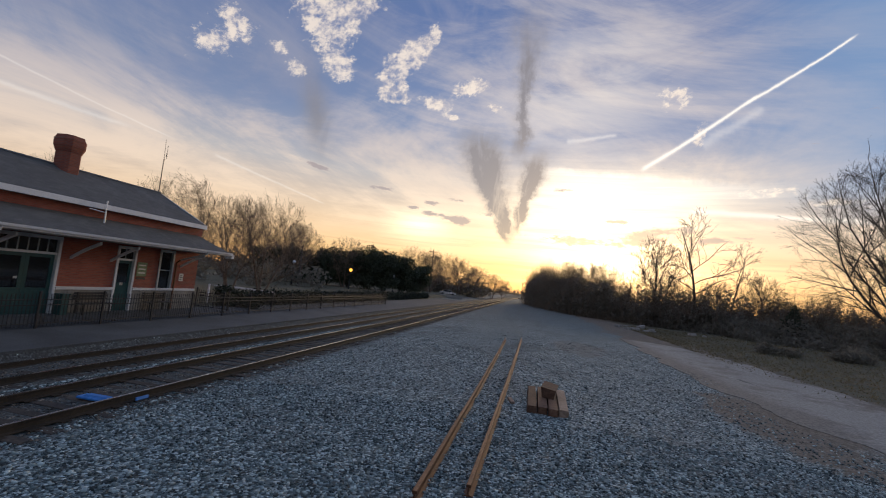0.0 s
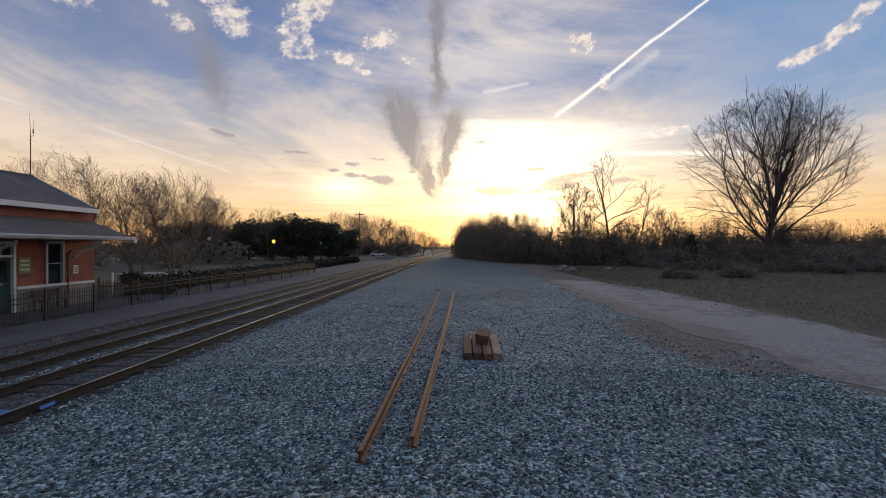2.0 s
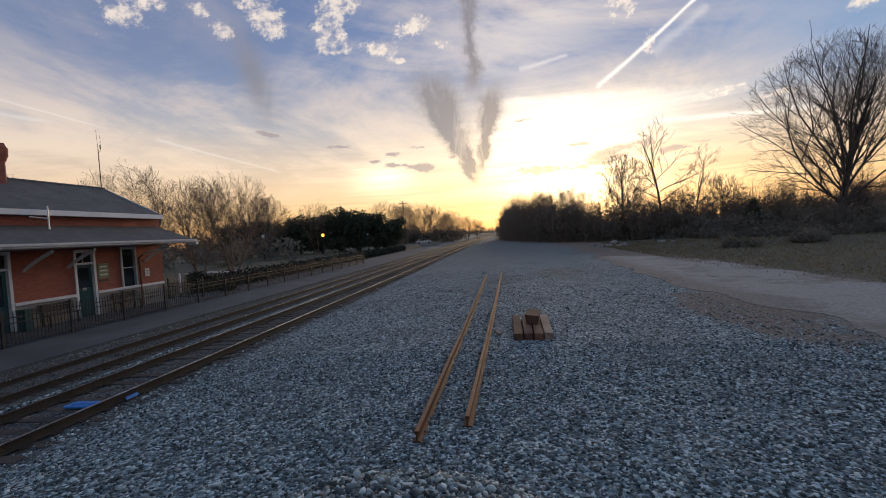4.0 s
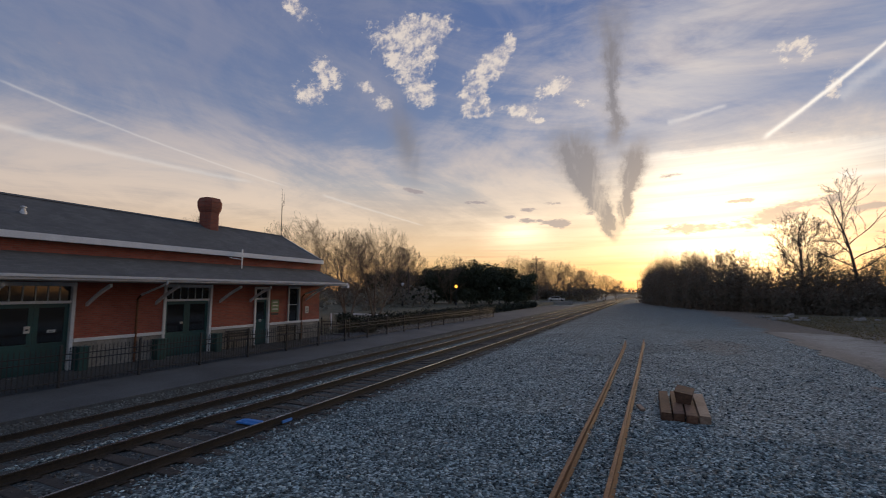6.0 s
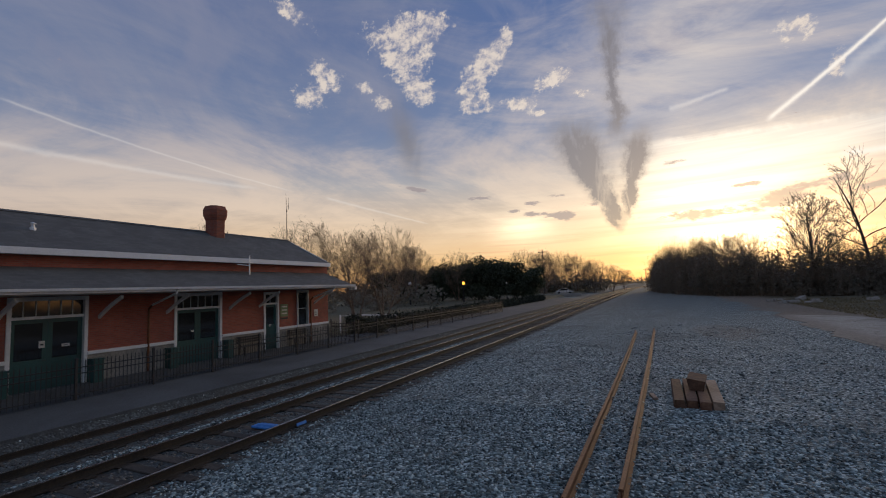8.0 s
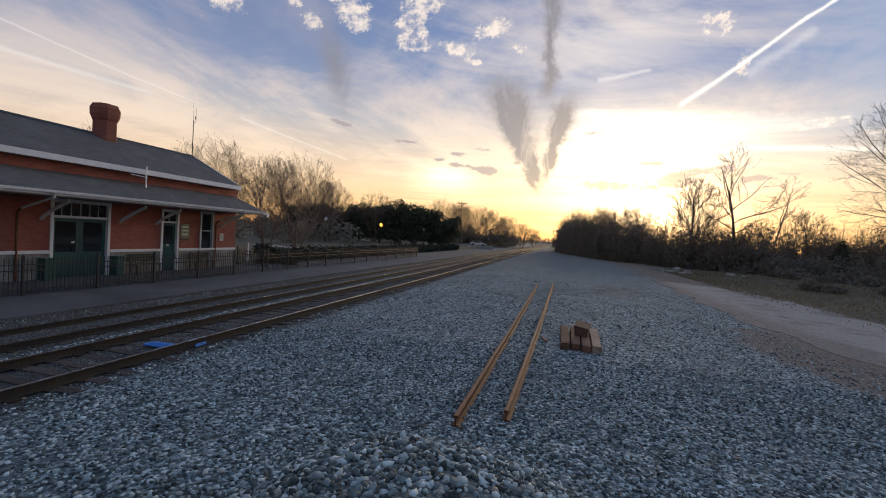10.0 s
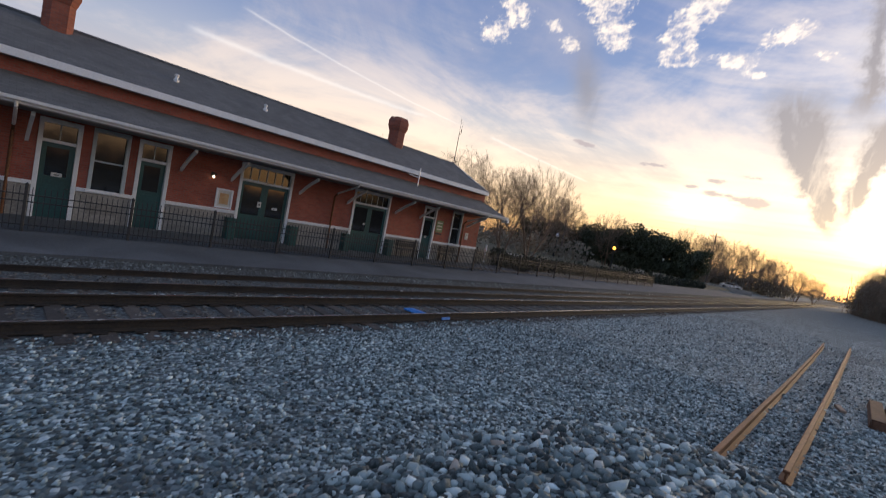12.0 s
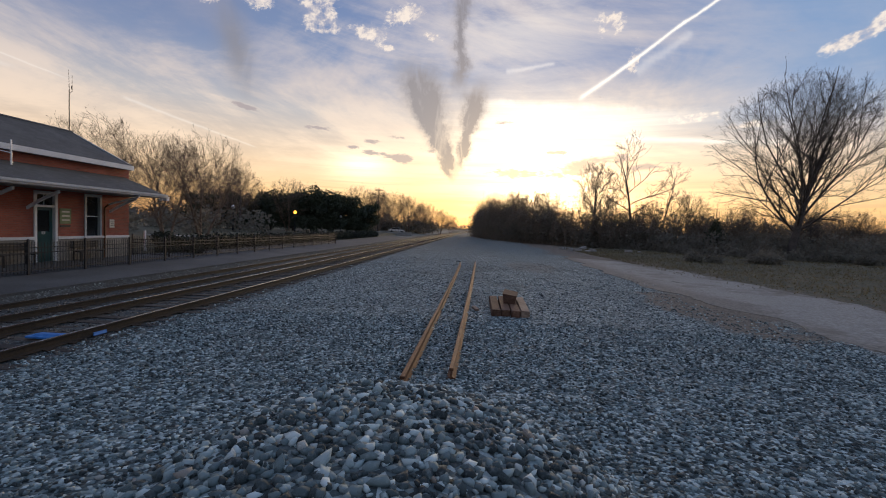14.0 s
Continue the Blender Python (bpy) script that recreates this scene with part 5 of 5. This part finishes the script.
def twig(p, q, rad):
    n = len(twv)
    d = (q - p).normalized()
    u = d.orthogonal().normalized()
    w = d.cross(u)
    for base, rr in ((p, rad), (q, rad * 0.4)):
        for j in range(3):
            a = 2.0944 * j
            twv.append((base + (u * math.cos(a) + w * math.sin(a)) * rr)[:])
    for j in range(3):
        a, b2 = n + j, n + (j + 1) % 3
        twf.append((a, b2, b2 + 3))
        twf.append((a, b2 + 3, a + 3))


for (xa, ya), (xb, yb) in zip(line, line[1:]):
    n = max(int(math.hypot(xb - xa, yb - ya) / 1.25), 1)
    for k in range(n):
        q = k / n
        for deep in range(3):
            x, y = xa + (xb - xa) * q + r6.uniform(-1.5, 1.5), ya + (yb - ya) * q + r6.uniform(-1, 1) + deep * 2.6
            top = lerp_table(x, [(1, 8.6), (4, 10.2), (9, 9.6), (14, 8.0), (18, 7.2), (40, 7.2), (70, 7.0)]) * r6.uniform(0.75, 1.08) * (0.62 if deep == 0 else 1.0)
            blobs.append((x, y, top * 0.44, r6.uniform(1.2, 2.0), r6.uniform(1.2, 2.0), top * r6.uniform(0.42, 0.54)))
            for s in range(14):
                p = Vector((x + r6.gauss(0, 0.8), y + r6.gauss(0, 0.8), 0.2))
                e = p + Vector((r6.gauss(0, 0.8), r6.gauss(0, 0.8), top * r6.uniform(0.7, 1.25)))
                m3 = p.lerp(e, 0.5) + Vector((r6.gauss(0, 0.25), r6.gauss(0, 0.25), 0))
                twig(p, m3, 0.035), twig(m3, e, 0.022)
                for _ in range(7):
                    b0 = m3.lerp(e, r6.uniform(0.0, 0.9))
                    twig(b0, b0 + Vector((r6.gauss(0, 0.6), r6.gauss(0, 0.6), r6.uniform(0.1, 1.1))), 0.014)
# lower brush in front, reaching out to the oak
front = [(20, 76), (27, 71.5), (31, 64), (41, 61.5), (53, 61.5), (75, 66)]
for (xa, ya), (xb, yb) in zip(front, front[1:]):
    n = max(int(math.hypot(xb - xa, yb - ya) / 1.1), 1)
    for k in range(n):
        for deep in range(3):
            x, y = xa + (xb - xa) * k / n + r6.uniform(-1.2, 1.2), ya + (yb - ya) * k / n + r6.uniform(-1, 1) + deep * 3.4
            top = (1.7 + 1.2 * deep) * r6.uniform(0.7, 1.15)
            blobs.append((x, y, top * 0.45, r6.uniform(1.0, 1.8), r6.uniform(1.0, 1.8), top * 0.5))
            for s in range(4):
                p = Vector((x + r6.gauss(0, 0.8), y + r6.gauss(0, 0.8), 0.2))
                twig(p, p + Vector((r6.gauss(0, 0.5), r6.gauss(0, 0.5), top * r6.uniform(0.8, 1.3))), 0.02)
thing("thicket", "dense dark winter thicket along the gravel lot", "thicket", kind="stuff", data=leaf_cloud(92, blobs, 150000, 0.21, THICKET_LEAF, "thicket"))
thing("thicket_twigs", "bare brown twigs standing out of the thicket", "thicket", kind="stuff", data=quick_mesh("thicket_twigs", twv, twf, TWIG))

# dark cedar, low brush and weeds on the field
blobs = [(0, 0, 1.0 + 0.55 * k, 1.9 - 0.26 * k, 1.9 - 0.26 * k, 0.75) for k in range(7)]
cedar = tree("cedar_tree", "small dark cedar at the thicket edge", on_ground(37.5, 71.5), [("trunk", Build().tube((0, 0, -0.2), (0, 0, 4.5), 0.14, 0.03, 6).mesh("trunk", BARK)), ("crown", leaf_cloud(95, blobs, 3500, 0.16, EVERGREEN))], 0, 1.1)
r7 = random.Random(31)
for k, (x, y, s) in enumerate(((22.5, 45, 1.0), (29.5, 47, 1.2), (39, 58, 1.3), (48, 57, 1.2), (58, 60, 1.5), (34, 52, 0.8))):
    bl = [(r7.uniform(-1.2, 1.2), r7.uniform(-0.8, 0.8), 0.35, r7.uniform(0.5, 1.0), r7.uniform(0.5, 0.9), r7.uniform(0.4, 0.8)) for _ in range(6)]
    bs = thing("low_brush", "low brown brush on the dry field", "bush", group="field brush", at=on_ground(x, y))
    bs.scale = (s, s, s)
    part("foliage", leaf_cloud(120 + k, bl, 1600, 0.11, THICKET_LEAF, "foliage"), None, bs)
g = np.random.default_rng(77)
n = 26000
px = 13.5 + 40 * g.random(n) ** 1.6
py = 10 + 58 * g.random(n)
keep = (px > 16.5 - 0.16 * (py - 20).clip(0, 30) + g.normal(0, 1.0, n))
px, py = px[keep], py[keep]
pz = np.array([ground_z(a, b2) for a, b2 in zip(px, py)])
hh = g.uniform(0.03, 0.14, len(px)) * (0.7 + 0.6 * g.random(len(px)))
aa = g.uniform(0, 6.28, len(px))
wd = 0.02 + 0.0008 * py
blade = np.stack([np.stack([px - wd * np.cos(aa), py - wd * np.sin(aa), pz], 1), np.stack([px + wd * np.cos(aa), py + wd * np.sin(aa), pz], 1),
                  np.stack([px + g.normal(0, 0.07, len(px)), py + g.normal(0, 0.07, len(px)), pz + hh], 1)], 1).reshape(-1, 3)
thing("dry_grass", "short dry winter grass on the field", "grass", kind="stuff", data=quick_mesh("dry_grass", blade, np.arange(len(blade)).reshape(-1, 3), DRY_GRASS))
deb = random.Random(8)
for k in range(16):
    x, y = 12 + deb.random() * 10, 58 + deb.random() * 8
    b = Build().box(-0.4, -0.2, -0.05, 0.4, 0.2, 0.25, 0.04)
    ob = thing("rubble_block", "broken concrete rubble by the thicket", "rubble", group="rubble", data=b.mesh("rubble_block", CONCRETE), at=on_ground(x, y, -0.02))
    ob.rotation_euler, ob.scale = (deb.uniform(-0.3, 0.3), deb.uniform(-0.3, 0.3), deb.random() * 3), (deb.uniform(0.4, 1.5),) * 3

# hedge, clipped shrubs and path in the park
hb = []
y = 28.0
r8 = random.Random(3)
while y < 88:
    hb.append((-19.35 + r8.uniform(-0.1, 0.1), y, 0.75, 0.6, 0.8, 0.72 + r8.uniform(-0.05, 0.08)))
    y += 0.8
thing("hedge", "long low dark clipped hedge along the railway", "hedge", kind="stuff", data=leaf_cloud(130, hb, 26000, 0.10, HEDGE_LEAF, "hedge"))
for x, y, s in ((-18.6, 26.6, 1.0), (-17.6, 27.6, 1.0), (-20.6, 29.0, 1.1)):
    sh = thing("clipped_shrub", "round clipped dark shrub by the path", "bush", group="shrubs", at=on_ground(x, y))
    part("foliage", leaf_cloud(int(140 + y), [(0, 0, 0.42, 0.62 * s, 0.62 * s, 0.46), (0.25, 0.1, 0.38, 0.5, 0.5, 0.4)], 1800, 0.06, HEDGE_LEAF, "foliage"), None, sh)
b = Build()
for k in range(7):
    xa, xb = -20.5 - k * 1.2, -20.5 - (k + 1) * 1.2
    ya, yb = 36.5 + 0.2 * k, 36.5 + 0.2 * (k + 1)
    b.poly([(xa, ya, ground_z(xa, ya) + 0.03), (xa, ya + 3.0, ground_z(xa, ya + 3) + 0.03), (xb, yb + 3.0, ground_z(xb, yb + 3) + 0.03), (xb, yb, ground_z(xb, yb) + 0.03)], [(0, 3, 2, 1)])
thing("path", "pale concrete footpath through the park", "path", kind="structure", data=b.mesh("path", CONCRETE))


def lamp_post(x, y, top, lit, label):
    z0 = ground_z(x, y)
    ob = thing("street_lamp", label, "street lamp", group="park lamps")
    part("pole", Build().lathe(x, y, [(0.16, z0 - 0.05), (0.16, z0 + 0.35), (0.07, z0 + 0.5), (0.05, top - 0.5), (0.09, top - 0.42), (0.09, top - 0.36)], 8), BLACK_STEEL, ob)
    part("globe", Build().lathe(x, y, [(0.10, top - 0.36), (0.22, top - 0.24), (0.25, top - 0.08), (0.20, top + 0.08), (0.06, top + 0.18)], 12), AMBER_LIT if lit else FROSTED, ob, "lit amber globe" if lit else "unlit white globe", smooth=True)
    part("finial", Build().lathe(x, y, [(0.06, top + 0.17), (0.08, top + 0.22), (0.02, top + 0.32)], 8), BLACK_STEEL, ob)


lamp_post(-33.2, 60.0, 4.45, False, "unlit globe street lamp on a black pole")
lamp_post(-28.5, 70.0, 4.25, True, "street lamp with a lit amber globe")
lamp_post(-25.3, 84.0, 4.1, False, "unlit globe street lamp by the evergreens")
up_ = thing("utility_pole", "tall wooden utility pole beyond the park", "utility pole")
part("pole", Build().tube(on_ground(-35.5, 66, -0.3), (-35.5, 66, 7.2), 0.14, 0.10, 8), WOOD_POLE, up_)
for x, y, h in ((-26.5, 122, 13.0), (3.5, 330, 17.0), (-4, 300, 11.0)):
    pl = thing("utility_pole", "far wooden utility pole against the glow", "utility pole")
    part("pole", Build().tube(on_ground(x, y, -0.3), (x, y, h), 0.17, 0.12, 8), WOOD_POLE, pl)
    part("crossarm", Build().box(x - 1.2, y - 0.08, h - 0.8, x + 1.2, y + 0.08, h - 0.62), WOOD_POLE, pl)


# far parked car
def car(x, y, turn):
    ob = thing("parked_car", "silver car parked beyond the park", "car", at=on_ground(x, y))
    ob.rotation_euler = (0, 0, turn)
    b = Build()
    sec = [(-2.2, 0.35), (2.2, 0.35), (2.2, 0.75), (1.4, 0.88), (0.75, 1.38), (-0.95, 1.40), (-1.75, 0.92), (-2.2, 0.85)]
    b.poly([(p, -0.85, q) for p, q in sec] + [(p, 0.85, q) for p, q in sec], [tuple(range(7, -1, -1)), tuple(range(8, 16))] + [(k, (k + 1) % 8, 8 + (k + 1) % 8, 8 + k) for k in range(8)])
    part("body", b, CAR_PAINT, ob)
    part("side_glass", Build().poly([(1.1, -0.86, 0.92), (0.65, -0.86, 1.30), (-0.85, -0.86, 1.32), (-1.5, -0.86, 0.95)], [(0, 1, 2, 3)]), GLASS, ob)
    for p in (-1.35, 1.35):
        for q in (-0.8, 0.8):
            part("wheel", Build().tube((p, q - 0.1, 0.32), (p, q + 0.1, 0.32), 0.32, 0.32, 14), RUBBER, ob)
    return ob


car(-20.5, 118, 0.2)
b = Build().box(-26, 112, 0.2, -15.5, 112.3, 1.0, 0.05)
thing("low_wall", "pale low concrete wall beyond the park", "wall", kind="structure", data=b.mesh("low_wall", CONCRETE))


# small far houses behind the field
def house(x, y, w, d, h, turn, label):
    ob = thing("house", label, "house", at=on_ground(x, y))
    ob.rotation_euler = (0, 0, turn)
    part("wall", Build().box(-w / 2, -d / 2, -0.3, w / 2, d / 2, h), TRIM, ob)
    part("roof", Build().poly([(-w / 2 - 0.4, -d / 2 - 0.4, h), (w / 2 + 0.4, -d / 2 - 0.4, h), (w / 2 + 0.4, d / 2 + 0.4, h), (-w / 2 - 0.4, d / 2 + 0.4, h), (-w / 2 - 0.4, 0, h + 2.2), (w / 2 + 0.4, 0, h + 2.2)],
                              [(0, 1, 5, 4), (2, 3, 4, 5), (0, 4, 3), (1, 2, 5), (3, 2, 1, 0)]), SHINGLE, ob)
    for k in range(3):
        wx = -w / 2 + w * (k + 0.5) / 3
        win = part("window", Build().box(wx - 0.6, -d / 2 - 0.05, 1.0, wx + 0.6, -d / 2 + 0.02, 2.4), GREY_TRIM, ob)
        part("pane", Build().box(wx - 0.5, -d / 2 - 0.07, 1.1, wx + 0.5, -d / 2 - 0.05, 2.3), GLASS, win)


house(104, 118, 12, 8, 3.2, -0.5, "pale far house behind the field")
house(122, 128, 10, 8, 3.0, -0.6, "pale far house among trees")


# ---- ballast stones ----
def rock(seed, n_verts=12):
    """An angular crushed stone of about unit radius."""
    r = np.random.default_rng(seed)
    t = (1 + 5 ** 0.5) / 2
    v = np.array([(-1, t, 0), (1, t, 0), (-1, -t, 0), (1, -t, 0), (0, -1, t), (0, 1, t), (0, -1, -t), (0, 1, -t), (t, 0, -1), (t, 0, 1), (-t, 0, -1), (-t, 0, 1)]) / 1.902
    v *= r.uniform(0.55, 1.32, (12, 1))
    v *= np.array([r.uniform(0.9, 1.35), r.uniform(0.75, 1.05), r.uniform(0.55, 0.85)])
    f = np.array([(0, 11, 5), (0, 5, 1), (0, 1, 7), (0, 7, 10), (0, 10, 11), (1, 5, 9), (5, 11, 4), (11, 10, 2), (10, 7, 6), (7, 1, 8), (3, 9, 4), (3, 4, 2), (3, 2, 6), (3, 6, 8), (3, 8, 9), (4, 9, 5), (2, 4, 11), (6, 2, 10), (8, 6, 7), (9, 8, 1)])
    return v, f


ROCKS = [rock(200 + k) for k in range(10)]


def scatter(seed, count, x0, x1, y0, y1, s0, s1, ok):
    g = np.random.default_rng(seed)
    vs, fs, base = [], [], 0
    xs, ys2 = g.uniform(x0, x1, count), g.uniform(y0, y1, count)
    for x, y in zip(xs, ys2):
        if not ok(x, y):
            continue
        v, f = ROCKS[g.integers(10)]
        s = s0 + (s1 - s0) * g.random() ** 1.8
        a, b2 = g.uniform(0, 6.28), g.normal(0, 0.5)
        ca, sa2, cb2, sb = math.cos(a), math.sin(a), math.cos(b2), math.sin(b2)
        rot = np.array([[ca, -sa2 * cb2, sa2 * sb], [sa2, ca * cb2, -ca * sb], [0, sb, cb2]])
        vs.append((v * s) @ rot.T + (x, y, ground_z(x, y) + s * g.uniform(-0.15, 0.42)))
        fs.append(f + base)
        base += 12
    return np.concatenate(vs), np.concatenate(fs)


def on_field(x, y):
    return -7.02 < x < 10 and pile(x, y) < 0.35 and noise.noise((x * 0.3, y * 0.3, 8)) + (x - 7.4) * 0.5 < 0.62


def bed(x, y):
    return not any(abs(x - r0) < 0.10 for r0 in TRACK_1 + TRACK_2)


v, f = scatter(1, 46000, -7.05, 9.6, 0.3, 11.5, 0.015, 0.036, on_field)
thing("ballast_gravel", "loose grey crushed-stone ballast", "gravel", kind="stuff", data=quick_mesh("ballast_gravel", v, f, STONE_MANY))
thin_out = random.Random(17)
v, f = scatter(2, 20000, -7.05, 9.6, 11.5, 36, 0.020, 0.038, lambda x, y: on_field(x, y) and thin_out.random() < (36 - y) / 24.5)
thing("ballast_gravel", "loose grey crushed-stone ballast farther off", "gravel", kind="stuff", data=quick_mesh("ballast_gravel", v, f, STONE_MANY))
v, f = scatter(3, 5500, -10.75, -9.0, -3, 30, 0.020, 0.040, bed)
thing("track_ballast", "crushed-stone ballast between the tracks", "gravel", kind="stuff", data=quick_mesh("track_ballast", v, f, STONE_MANY))
v, f = scatter(7, 15000, -13.0, -6.6, -3, 26, 0.022, 0.040, lambda x, y: bed(x, y) and (x > -9.0 or x < -10.8) and (((y + 12.1) / 0.52 % 1) > 0.38 or noise.noise((x * 1.7, y * 1.7, 3)) > 0.22))
thing("oily_ballast", "dark oily ballast between the rails", "gravel", kind="stuff", data=quick_mesh("oily_ballast", v, f, OILY_STONE))
v, f = scatter(6, 1500, -13.4, -13.0, -3, 34, 0.018, 0.034, lambda x, y: True)
thing("track_ballast", "crushed-stone ballast strip along the platform", "gravel", kind="stuff", data=quick_mesh("track_ballast", v, f, STONE_MANY))
heap = thing("ballast_heap", "dumped heap of large grey ballast stones", "gravel heap")
v, f = scatter(4, 19000, -2.4, 2.6, -0.6, 5.7, 0.018, 0.038, lambda x, y: pile(x, y) > 0.08)
part("heap_rest", quick_mesh("heap_rest", v, f, STONE_MANY), None, heap, kind="stuff")
STONE_MESHES = [quick_mesh("stone", v, f, STONE_ONE) for v, f in ROCKS]
r9 = random.Random(55)
for k in range(300):
    x, y = r9.uniform(-1.7, 1.7), r9.uniform(1.4, 4.3)
    ob = new("stone", STONE_MESHES[r9.randrange(10)])
    ob.parent = heap
    s = r9.uniform(0.022, 0.041)
    ob.scale = (s, s, s)
    ob.rotation_euler = (r9.gauss(0, 0.5), r9.gauss(0, 0.5), r9.uniform(0, 6.28))
    ob.location = (x, y, ground_z(x, y) + s * 0.55)
